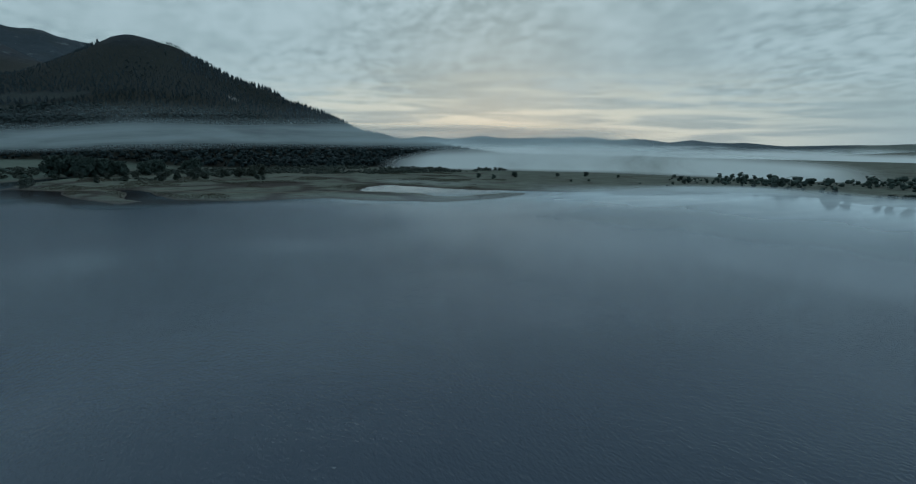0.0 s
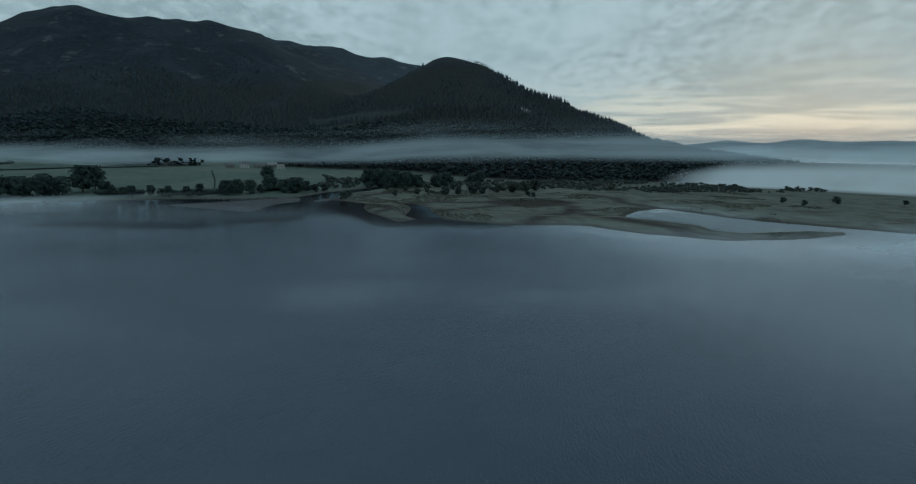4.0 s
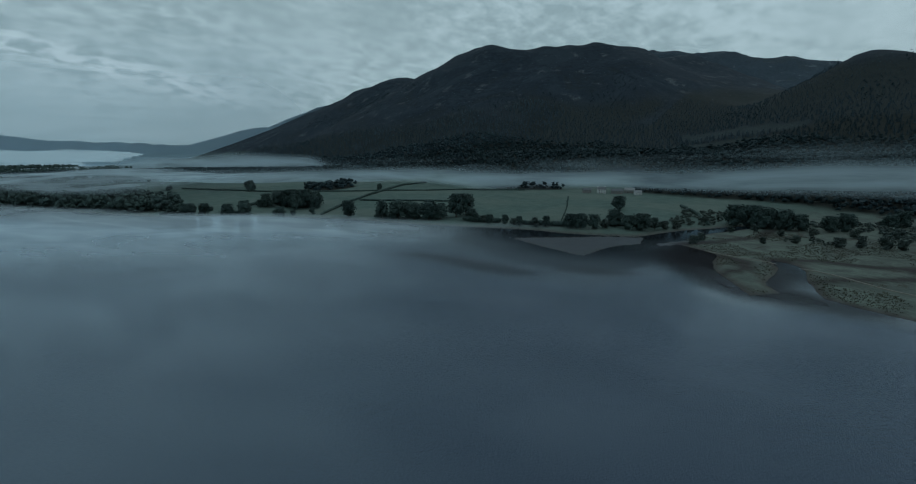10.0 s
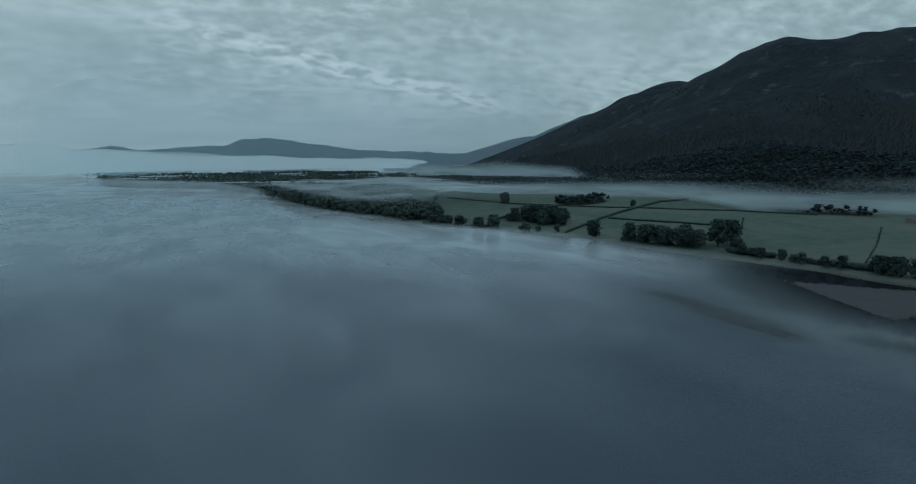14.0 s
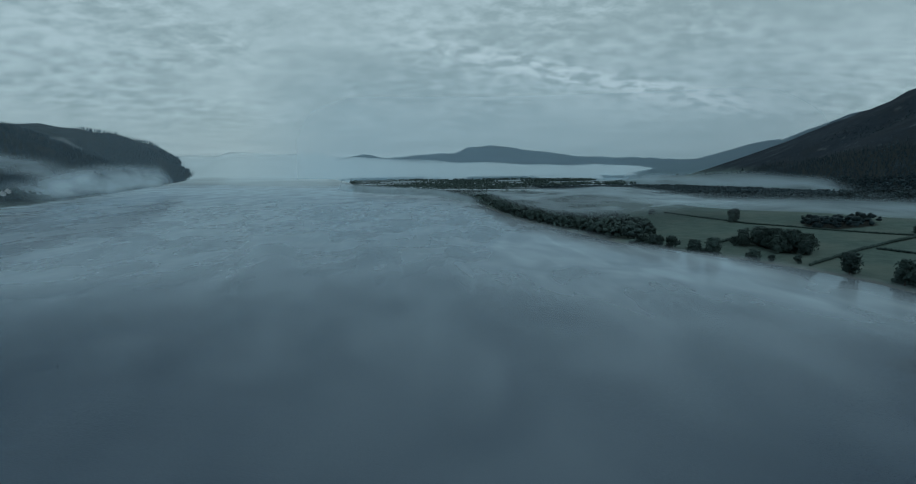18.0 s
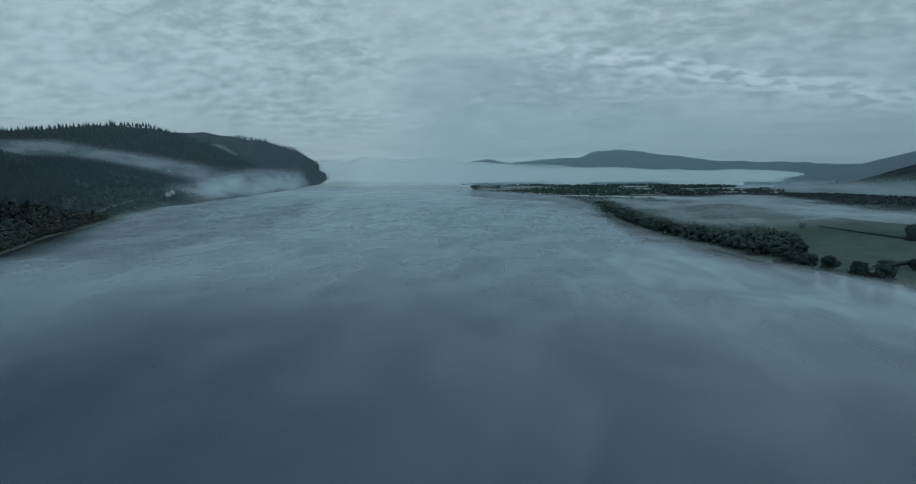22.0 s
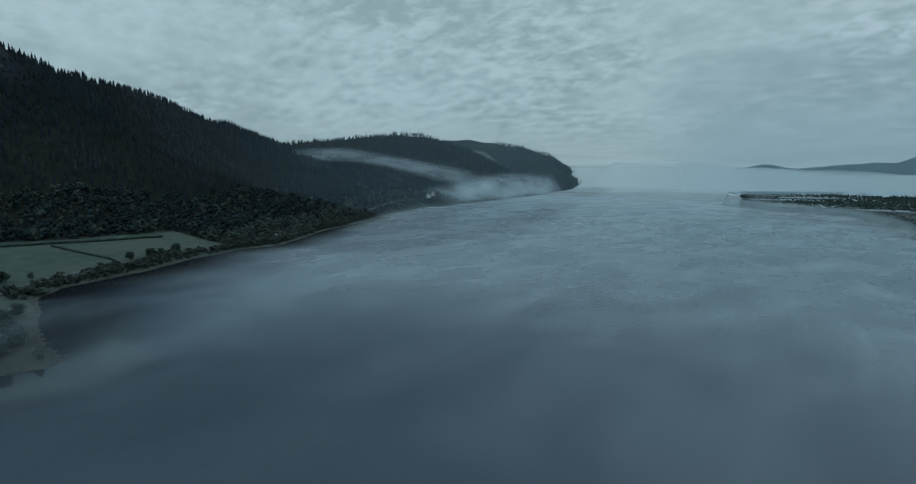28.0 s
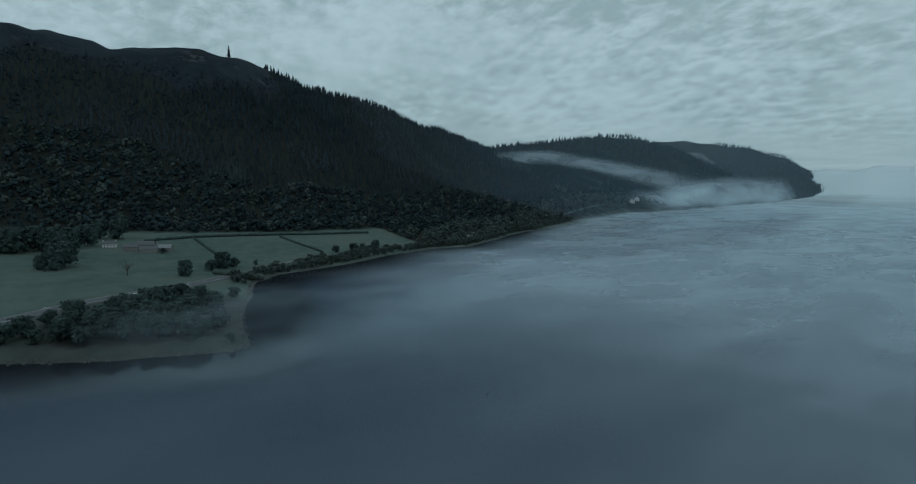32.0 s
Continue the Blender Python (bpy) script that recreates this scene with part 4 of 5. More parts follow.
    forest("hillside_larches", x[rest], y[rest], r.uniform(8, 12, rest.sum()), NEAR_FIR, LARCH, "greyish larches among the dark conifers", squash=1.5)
    # thin scrub over the hilltop
    x, y, r = scatter(-960, -560, -200, 330, 7.5, 10)
    h, n = hills(x, y), rough_noise(x, y, 80, 3, 97)
    keep = (h > 105) & (h < 205) & (n > -0.25) & (r.rand(len(x)) < 0.7)
    forest("hilltop_scrub", x[keep], y[keep], r.uniform(2.2, 5.5, keep.sum()), FAR_BROAD, HILL_OAK, "scattered bushes over the dark hilltop")
    # farther headlands
    x, y, r = scatter(-1600, -560, 820, 3000, 12.5, 7)
    s, h = shore_distance(x, y), hills(x, y)
    n = rough_noise(x, y, 130, 3, 95)
    keep = (s > 5) & (h > 2) & ((y > 1250) | (x < -1000)) & ((h < 150) | (y < 1800) | (y > 2230)) & (n > -0.5) & (x > -1480)
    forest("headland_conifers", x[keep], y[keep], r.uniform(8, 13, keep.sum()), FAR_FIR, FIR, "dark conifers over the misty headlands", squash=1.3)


plant_forests()


# things: hedges, buildings, road and boats
def part(name, bm, mat, parent, label=""):
    me = bpy.data.meshes.new(name)
    bm.to_mesh(me)
    bm.free()
    me.materials.append(mat)
    ob = new(name, me)
    ob.parent = parent
    return tagged(ob, label) if label else ob


def box(bm, size, centre, taper=1.0, bevel=0.0):
    """A block; taper narrows its top."""
    made = bmesh.ops.create_cube(bm, size=1.0)["verts"]
    for v in made:
        k = taper if v.co.z > 0 else 1.0
        v.co = Vector((v.co.x * size[0] * k, v.co.y * size[1] * k, v.co.z * size[2])) + Vector(centre)
    if bevel:
        edges = {e for v in made for e in v.link_edges}
        bmesh.ops.bevel(bm, geom=list(edges), offset=bevel, segments=1, affect="EDGES")
    return bm


def block(size, centre, taper=1.0, bevel=0.0):
    return box(bmesh.new(), size, centre, taper, bevel)


def along(points, gap):
    pts = np.array(points, float)
    run = np.r_[0, np.cumsum(np.hypot(*np.diff(pts, axis=0).T))]
    d = np.arange(0, run[-1], gap)
    return np.interp(d, run, pts[:, 0]), np.interp(d, run, pts[:, 1]), run[-1]


def hedge(points, tall, wide, label, seed, mat=None, group="field hedges"):
    """A clipped field hedge: a ragged run of leafy clumps."""
    r = np.random.RandomState(seed)
    x, y, _ = along(points, 0.8)
    z = height(x, y)
    pieces = []
    for px, py, pz in zip(x, y, z):
        k = tall * r.uniform(0.75, 1.15)
        core = ICO_V * (wide * 0.5, wide * 0.5, k * 0.5) * r.uniform(0.8, 1.2, (12, 1)) + (px + r.normal() * 0.2, py + r.normal() * 0.2, pz + k * 0.45)
        pieces.append((core, ICO_F))
    co, tris = stack(pieces)
    return tagged(new("hedge", link("hedge", co, tris, [mat or OAK])), label, "hedge", group)


STONE = plain("field_stone", (0.150, 0.150, 0.145), (0.250, 0.245, 0.235), 1.2, 0.95)
SHORE_STONE = plain("shore_stone", (0.060, 0.062, 0.064), (0.110, 0.110, 0.108), 1.2, 0.9)
WHITEWASH = plain("whitewash", (0.46, 0.47, 0.47), (0.56, 0.56, 0.55), 0.6, 0.85)
SLATE = plain("roof_slate", (0.070, 0.078, 0.086), (0.120, 0.128, 0.136), 1.5, 0.6)
SHEET_ROOF = plain("sheet_roof", (0.160, 0.168, 0.172), (0.230, 0.238, 0.242), 0.7, 0.55)
RUST = plain("rusty_sheet", (0.170, 0.080, 0.050), (0.240, 0.120, 0.080), 1.0, 0.8)
TIMBER = plain("weathered_timber", (0.120, 0.095, 0.070), (0.190, 0.155, 0.120), 2.0, 0.9)
PANE = plain("dark_pane", (0.020, 0.024, 0.028), (0.035, 0.040, 0.045), 1.0, 0.12, 0.0)
PAINT = plain("car_white", (0.68, 0.69, 0.70), (0.74, 0.75, 0.76), 0.5, 0.3, 0.0)
SILVER = plain("car_silver", (0.36, 0.38, 0.40), (0.42, 0.44, 0.46), 0.5, 0.3, 0.0)
RUBBER = plain("tyre_rubber", (0.018, 0.018, 0.019), (0.03, 0.03, 0.03), 4.0, 0.9)
LAMP_GLASS = plain("lamp_glass", (0.60, 0.62, 0.62), (0.70, 0.71, 0.70), 4.0, 0.15, 0.0)
ASPHALT = plain("asphalt", (0.080, 0.086, 0.094), (0.115, 0.122, 0.130), 0.25, 0.9)
LINE = plain("road_line", (0.40, 0.40, 0.39), (0.48, 0.48, 0.46), 1.0, 0.7)
GRAVEL = plain("pale_gravel", (0.130, 0.125, 0.105), (0.180, 0.172, 0.150), 1.0, 0.95)
HULL = plain("boat_paint", (0.10, 0.12, 0.15), (0.16, 0.18, 0.20), 1.0, 0.5)

GREEN_HEDGE = "dark clipped hedge dividing green pastures"
for n, (points, tall, wide) in enumerate((
        ([(333, 336), (394, 369), (529, 430), (582, 439)], 2.4, 2.2), ([(404, 368), (430, 305), (440, 280)], 1.9, 1.8), ([(363, 631), (391, 504), (451, 421), (470, 405)], 1.8, 1.7),
        ([(371, 473), (345, 440), (311, 418)], 2.6, 2.4), ([(524, 107), (490, 86), (452, 68)], 2.6, 2.2), ([(519, 208), (450, 175), (381, 146)], 0.9, 0.7),
        ([(486, 295), (440, 262), (400, 240)], 1.2, 1.0), ([(582, 439), (640, 500), (690, 560)], 2.0, 1.9), ([(470, 405), (520, 330), (545, 270)], 1.8, 1.6))):
    hedge(points, tall, wide, GREEN_HEDGE, 300 + n)
for n, (points, tall, wide) in enumerate((
        ([(-404, 108), (-418, 144), (-423, 218), (-420, 305)], 2.4, 3.0), ([(-412, 144), (-346, 150), (-318, 152)], 1.8, 1.8), ([(-411, 215), (-329, 228)], 1.8, 1.8))):
    hedge(points, tall, wide, "dark hedge between pale frosty pastures", 330 + n)
for n, points in enumerate(([(-270, 172), (-286, 196), (-306, 228)], [(-306, 228), (-322, 262), (-340, 300)], [(-252, 164), (-262, 150), (-270, 140)])):
    hedge(points, 3.4, 5.0, "thick band of grey-green shoreside bushes", 350 + n, WILLOW, "shoreside bushes")
for n, points in enumerate(([(346, 285), (350, 268)], [(368, 215), (372, 200), (374, 190)], [(376, 178), (380, 160), (384, 140)], [(400, 118), (410, 100), (428, 90)], [(256, 446), (270, 432)], [(288, 400), (298, 392)])):
    hedge(points, 3.6, 5.0, "low dark undergrowth along the lake bank", 370 + n, OAK, "bank undergrowth")


def house(x, y, turn, size, walls, roof_mat, label, name="house", storeys=2, chimneys=2, category="house", rise=0.0, windows=4):
    """A gabled stone building: walls, two roof slopes, gables, chimneys, windows and a door."""
    long, deep, tall = size
    base = new(name)
    base.matrix_world = pose(x, y, on_land(x, y) + rise - 0.4, 0, 0, turn) @ Matrix.Scale(1 / PLAN, 4)
    bm = bmesh.new()
    box(bm, (long, deep, tall), (0, 0, tall / 2))
    peak = deep * 0.36
    for end in (-1, 1):
        a = [bm.verts.new((end * long / 2, s * deep / 2, tall)) for s in (-1, 1)] + [bm.verts.new((end * long / 2, 0, tall + peak))]
        b = [bm.verts.new((end * (long / 2 - 0.4), s * deep / 2, tall)) for s in (-1, 1)] + [bm.verts.new((end * (long / 2 - 0.4), 0, tall + peak))]
        for f in (a, b[::-1]):
            bm.faces.new(f)
        for i in range(3):
            bm.faces.new((a[i], a[(i + 1) % 3], b[(i + 1) % 3], b[i]))
    part("wall", bm, walls, base)
    slope = math.hypot(deep / 2 + 0.4, peak + 0.3)
    for side in (-1, 1):
        bm = block((long + 0.7, slope, 0.18), (0, 0, 0))
        bmesh.ops.transform(bm, matrix=pose(0, side * (deep / 4 + 0.2), tall + peak / 2 - 0.02, math.degrees(math.atan2(peak + 0.3, deep / 2 + 0.4)) * -side), verts=bm.verts)
        part("roof", bm, roof_mat, base)
    for k in range(chimneys):
        cx = (-1, 1, 0)[k] * (long / 2 - 0.7)
        stack_ob = part("chimney", block((0.9, 0.8, 1.9), (cx, 0, tall + peak + 0.45), 0.94), walls, base)
        part("chimney_pot", block((0.3, 0.3, 0.5), (cx, 0, tall + peak + 1.65), 0.8), RUST, stack_ob)
    for side in (-1, 1):
        for level in range(storeys):
            for k in range(windows):
                wx = (k + 0.5) / windows * (long - 1.4) - (long - 1.4) / 2
                if level == 0 and k == windows // 2 and side == -1:
                    part("door", block((1.0, 0.12, 2.0), (wx, side * (deep / 2 + 0.03), 1.4)), TIMBER, base)
                    continue
                wz = 1.9 + level * min(2.7, tall - 3.4)
                win = part("window", block((1.0, 0.10, 1.2), (wx, side * (deep / 2 + 0.02), wz)), WHITEWASH if walls is not WHITEWASH else STONE, base)
                part("pane", block((0.84, 0.06, 1.04), (wx, side * (deep / 2 + 0.06), wz)), PANE, win)
                part("sill", block((1.15, 0.20, 0.10), (wx, side * (deep / 2 + 0.08), wz - 0.68)), STONE, win)
    return tagged(base, label, category)


def barn(x, y, turn, size, walls, roof_mat, label, name="barn"):
    return house(x, y, turn, size, walls, roof_mat, label, name, 1, 0, "barn", 0.0, 2)


house(-384, 84, 82, (13.5, 7.5, 5.8), WHITEWASH, SLATE, "white two-storey farmhouse with slate roof and chimneys", windows=4, rise=-0.8)
barn(-366, 97, 82, (15, 9, 5.4), STONE, SLATE, "long grey stone barn beside the farmhouse")
barn(-376, 107, 76, (18, 9.8, 5.1), STONE, SLATE, "broad grey stone barn with dark slates")
barn(-358, 108, 80, (16.5, 8.2, 4.5), STONE, SLATE, "low stone outbuilding with dark slates")
barn(-362, 119, 70, (13.5, 9, 4.8), STONE, SHEET_ROOF, "low farm shed with a pale roof")
house(572, 198, -58, (12, 9, 6.6), WHITEWASH, SLATE, "white gabled farmhouse on the field brow", windows=3)
barn(580, 185, -60, (16.5, 9, 4.5), STONE, SLATE, "grey stone barn beside the white farmhouse")
barn(592, 177, -60, (15, 9, 4.8), STONE, SHEET_ROOF, "tall farm shed with a pale sheet roof")
barn(586, 166, -60, (10.5, 7.5, 3.9), WHITEWASH, SHEET_ROOF, "small pale shed at the farm's end")
barn(562, 209, -58, (12, 7.5, 4.8), STONE, SLATE, "grey stone outbuilding on the field brow")
house(-634, 952, -60, (21, 12, 9), WHITEWASH, SLATE, "white lakeside house half hidden by trees", windows=4, rise=1.0)
house(-650, 985, -60, (18, 12, 9), WHITEWASH, SLATE, "white house among trees above the lake", windows=3, rise=2.0)
barn(540, 905, 10, (21, 10.5, 5.4), WHITEWASH, SHEET_ROOF, "pale farm shed on the misty plain")
barn(566, 925, 20, (18, 10.5, 5.4), STONE, SHEET_ROOF, "grey farm shed on the misty plain")
barn(585, -250, 35, (21, 12, 6.8), WHITEWASH, SHEET_ROOF, "pale-roofed farm shed at the wood's edge")
barn(566, -262, 35, (15, 10.5, 6), RUST, SLATE, "reddish farm building at the wood's edge")
for n, (hx, hy) in enumerate(((60, 1420), (95, 1400), (140, 1450), (30, 1470), (190, 1380), (235, 1440))):
    house(hx, hy, 20 + 37 * n, (13, 8, 5.6), WHITEWASH if n % 3 == 0 else STONE, SLATE, "small village house among misty trees", chimneys=1, windows=2)


def field_shelter(x, y, turn):
    base = new("field_shelter")
    base.matrix_world = pose(x, y, on_land(x, y) - 0.1, 0, 0, turn) @ Matrix.Scale(1 / PLAN, 4)
    bm = block((9, 4.6, 0.12), (0, 0, 0))
    bmesh.ops.transform(bm, matrix=pose(0, 0, 3.0, 8), verts=bm.verts)
    part("roof", bm, RUST, base, "rust-red sheet roof")
    for px in (-4.2, 0, 4.2):
        for py in (-2, 2):
            part("post", block((0.22, 0.22, 3.0 + 0.14 * py), (px, py, 1.5 + 0.07 * py)), TIMBER, base)
    part("back_wall", block((8.6, 0.12, 2.6), (0, 2.0, 1.4)), TIMBER, base)
    return tagged(base, "open timber field shelter with a rusty roof", "shed")


field_shelter(-262, 32, 75)


def ribbon(name, points, wide, rise, mat, gap=4.0, shift=0.0):
    """A strip of even width laid over the land."""
    x, y, _ = along(points, gap)
    dx, dy = np.gradient(x), np.gradient(y)
    k = np.hypot(dx, dy)
    for _ in range(6):
        x[1:-1], y[1:-1] = (x[:-2] + 2 * x[1:-1] + x[2:]) / 4, (y[:-2] + 2 * y[1:-1] + y[2:]) / 4
    nx, ny = -dy / k, dx / k
    z = height(x, y)
    for _ in range(5):
        z[1:-1] = (z[:-2] + 2 * z[1:-1] + z[2:]) / 4
    rows = []
    for side, low in ((-0.62, -0.9), (-0.5, 0.0), (0.5, 0.0), (0.62, -0.9)):
        rows.append(np.stack([x + nx * (side * wide + shift), y + ny * (side * wide + shift), z + rise + low], -1))
    co = np.stack(rows, 1).reshape(-1, 3)
    i = (np.arange(len(x) - 1)[:, None] * 4 + np.arange(3)).ravel()
    tris = np.concatenate([np.stack([i, i + 4, i + 5], -1), np.stack([i, i + 5, i + 1], -1)])
    return new(name, link(name, co, tris[:, ::-1], [mat], smooth=False)), x, y, z


ROAD = [(-178, -160), (-182, -80), (-186, 0), (-189, 46), (-197, 60), (-206, 74), (-217, 92), (-234, 116), (-253, 136), (-278, 168), (-300, 200), (-325, 250), (-345, 300), (-352, 340),
        (-372, 390), (-455, 480), (-528, 600), (-540, 690), (-612, 850), (-640, 960)]
road, rx, ry, rz = ribbon("road", ROAD, 8.4, 0.45, ASPHALT)
tagged(road, "grey asphalt lakeside road with white lines", "road", kind="structure")
for shift in (-3.5, 3.5):
    tagged(ribbon("road_edge_line", ROAD, 0.14, 0.485, LINE, shift=shift)[0], "thin white edge line on asphalt", "road marking", kind="structure")
dashes = []
for k in range(8, len(rx) - 3, 3):
    a = np.array((rx[k], ry[k], rz[k] + 0.475))
    b = np.array((rx[k + 1], ry[k + 1], rz[k + 1] + 0.475))
    w = (b - a) / np.linalg.norm(b - a)
    s = np.array((-w[1], w[0], 0)) * 0.09
    dashes.append((np.array([a - s, a + s, a + w * 2.6 + s, a + w * 2.6 - s]), np.array([(0, 2, 1), (0, 3, 2)])))
tagged(new("road_dashes", link("road_dashes", *stack(dashes), [LINE])), "broken white centre line on asphalt", "road marking", kind="stuff")


def car(x, y, turn, mat, label):
    base = new("car")
    k = int(np.argmin((rx - x) ** 2 + (ry - y) ** 2))
    base.matrix_world = pose(x, y, rz[k] + 0.46, 0, 0, turn) @ Matrix.Scale(1 / PLAN, 4)
    part("body", block((4.3, 1.75, 0.62), (0, 0, 0.62), 0.95, 0.08), mat, base)
    cabin = part("cabin", block((2.4, 1.6, 0.58), (-0.2, 0, 1.2), 0.78, 0.05), mat, base)
    for side in (-1, 1):
        part("side_window", block((1.7, 0.05, 0.34), (-0.2, side * 0.735, 1.2)), PANE, cabin)
    part("windscreen", block((0.06, 1.25, 0.40), (0.92, 0, 1.2)), PANE, cabin)
    part("rear_window", block((0.06, 1.25, 0.36), (-1.32, 0, 1.2)), PANE, cabin)
    for px in (-1.35, 1.35):
        for py in (-0.8, 0.8):
            bm = bmesh.new()
            bmesh.ops.create_cone(bm, cap_ends=True, segments=14, radius1=0.32, radius2=0.32, depth=0.2, matrix=pose(px, py, 0.32, 90))
            wheel = part("wheel", bm, RUBBER, base)
            bm = bmesh.new()
            bmesh.ops.create_cone(bm, cap_ends=True, segments=10, radius1=0.19, radius2=0.17, depth=0.23, matrix=pose(px, py, 0.32, 90))
            part("rim", bm, SILVER, wheel)
    for py in (-0.6, 0.6):
        part("headlight", block((0.08, 0.34, 0.16), (2.1, py, 0.70)), LAMP_GLASS, base)
        part("tail_light", block((0.08, 0.30, 0.18), (-2.1, py, 0.74)), RUST, base)
    return tagged(base, label, "car", "cars on the lakeside road")


car(-217, 96, -58, PAINT, "white car on the lakeside road")
car(-199.5, 61, 120, SILVER, "silver-grey car on the lakeside road")
car(-236, 120, 126, SILVER, "silver-grey car on the road behind trees")


def boat(x, y, turn):
    base = new("rowing_boat")
    base.matrix_world = pose(x, y, 0.0, 0, 0, turn) @ Matrix.Scale(1 / PLAN, 4)
    bm = bmesh.new()
    n = 9
    rows = []
    for k in range(n):
        u = k / (n - 1) * 2 - 1
        w = 0.85 * (1 - max(u, 0) ** 2.2) ** 0.7 * (1 - 0.25 * max(-u, 0)) + 0.03
        rows.append([bm.verts.new((u * 2.4, s * w * f, z + 0.18 * abs(u))) for s, f, z in ((-1, 1.0, 0.55), (-1, 0.7, -0.12), (1, 0.7, -0.12), (1, 1.0, 0.55), (1, 0.92, 0.52), (1, 0.6, 0.02), (-1, 0.6, 0.02), (-1, 0.92, 0.52))])
    for a, b in zip(rows, rows[1:]):
        for i in range(8):
            bm.faces.new((a[i], a[(i + 1) % 8], b[(i + 1) % 8], b[i]))
    bm.faces.new(rows[0][::-1])
    bm.faces.new(rows[-1])
    part("hull", bm, HULL, base)
    for px in (-1.1, 0.3):
        part("thwart", block((0.28, 1.2, 0.05), (px, 0, 0.40)), TIMBER, base)
    return tagged(base, "small dark moored rowing boat on still water", "boat", "moored boats")


for bx, by, bt in ((126, 907, 30), (140, 880, 60), (152, 846, 15)):
    boat(bx, by, bt)
buoy = new("buoy")
buoy.matrix_world = pose(-36, 183, 0) @ Matrix.Scale(1 / PLAN, 4)
bm = bmesh.new()
bmesh.ops.create_uvsphere(bm, u_segments=14, v_segments=9, radius=0.42, matrix=Matrix.Translation((0, 0, 0.12)) @ Matrix.Diagonal((1, 1, 0.85, 1)))
part("float", bm, RUBBER, buoy)
bm = bmesh.new()
bmesh.ops.create_cone(bm, cap_ends=True, segments=10, radius1=0.09, radius2=0.06, depth=0.4, matrix=pose(0, 0, 0.62))
part("stem", bm, TIMBER, buoy)
tagged(buoy, "small dark mooring buoy afloat on the lake", "buoy")


# reeds, shingle and the bank path on the marsh
def tufts(name, x, y, tall, mat, label, seed):
    """Upright blades in small tufts."""
    r = np.random.RandomState(seed)
    z = np.maximum(height(x, y), -0.25)
    n = len(x)
    pieces = []
    for k in range(5):
        a = r.rand(n) * 6.283
        h = tall * r.uniform(0.6, 1.2, n)
        p = np.stack([x + r.normal(size=n) * 0.5, y + r.normal(size=n) * 0.5, z], -1)
        w = np.stack([np.cos(a), np.sin(a), 0 * a], -1) * 0.22
        tip = p + np.stack([np.cos(a + 1) * 0.3, np.sin(a + 1) * 0.3, h], -1)
        pieces.append((np.stack([p - w, p + w, tip], 1).reshape(-1, 3), np.arange(3 * n).reshape(-1, 3)))
    return tagged(new(name, link(name, *stack(pieces), [mat])), label, "reeds", kind="stuff")


REED = leafy("reed_blades", (0.060, 0.052, 0.034), (0.105, 0.090, 0.060))
RUSH = leafy("rush_blades", (0.066, 0.070, 0.056), (0.088, 0.094, 0.076))
x, y, r = scatter(205, 250, -300, -235, 0.9, 21)
s = shore_distance(x, y)
keep = (np.abs(s) < 5) & (rough_noise(x, y, 30, 2, 5) > -0.3)
tufts("reed_bed", x[keep], y[keep], 1.8, REED, "dark brown reed bed at the marsh edge", 1)
x, y, r = scatter(215, 440, -230, 70, 1.4, 22)
s = shore_distance(x, y)
keep = (s > 0.3) & (height(x, y) > 0.2) & (rough_noise(x, y, 26, 3, 6) + 0.35 * np.exp(-s / 6) > 0.20) & (r.rand(len(x)) < 0.6)
tufts("marsh_rushes", x[keep], y[keep], 0.42, RUSH, "dun rush tufts over the flat river marsh", 2)
def shore_stones(x0, x1, y0, y1, gap, seed):
    """Loose stones along the water's edge."""
    x, y, r = scatter(x0, x1, y0, y1, gap, seed)
    s = shore_distance(x, y)
    keep = (s > -1.2) & (s < 2.6) & (r.rand(len(x)) < 0.55)
    x, y = x[keep], y[keep]
    k = r.uniform(0.18, 0.6, len(x))
    z = height(x, y)
    squash = np.stack([k * r.uniform(0.8, 1.5, len(x)), k * r.uniform(0.8, 1.5, len(x)), k * 0.6], -1)
    co = ICO_V[None] * squash[:, None] * r.uniform(0.8, 1.15, (len(x), 12, 1)) + np.stack([x, y, z + 0.1], -1)[:, None]
    tris = ICO_F[None] + (np.arange(len(x)) * 12)[:, None, None]
    return tagged(new("shore_stones", link("shore_stones", co, tris, [SHORE_STONE])), "scattered grey stones along the lake edge", "stones", kind="stuff")


shore_stones(-345, -115, 40, 380, 1.5, 31)
shore_stones(225, 385, 90, 470, 1.6, 32)
BANK_PATH = [(352, 46), (338, 28), (336, 8), (318, -14), (300, -32), (288, -56), (284, -84), (290, -112)]
tagged(ribbon("bank_path", BANK_PATH, 1.1, 0.25, GRAVEL, 2.0)[0], "pale trodden path along the low marsh bank", "path", kind="structure")


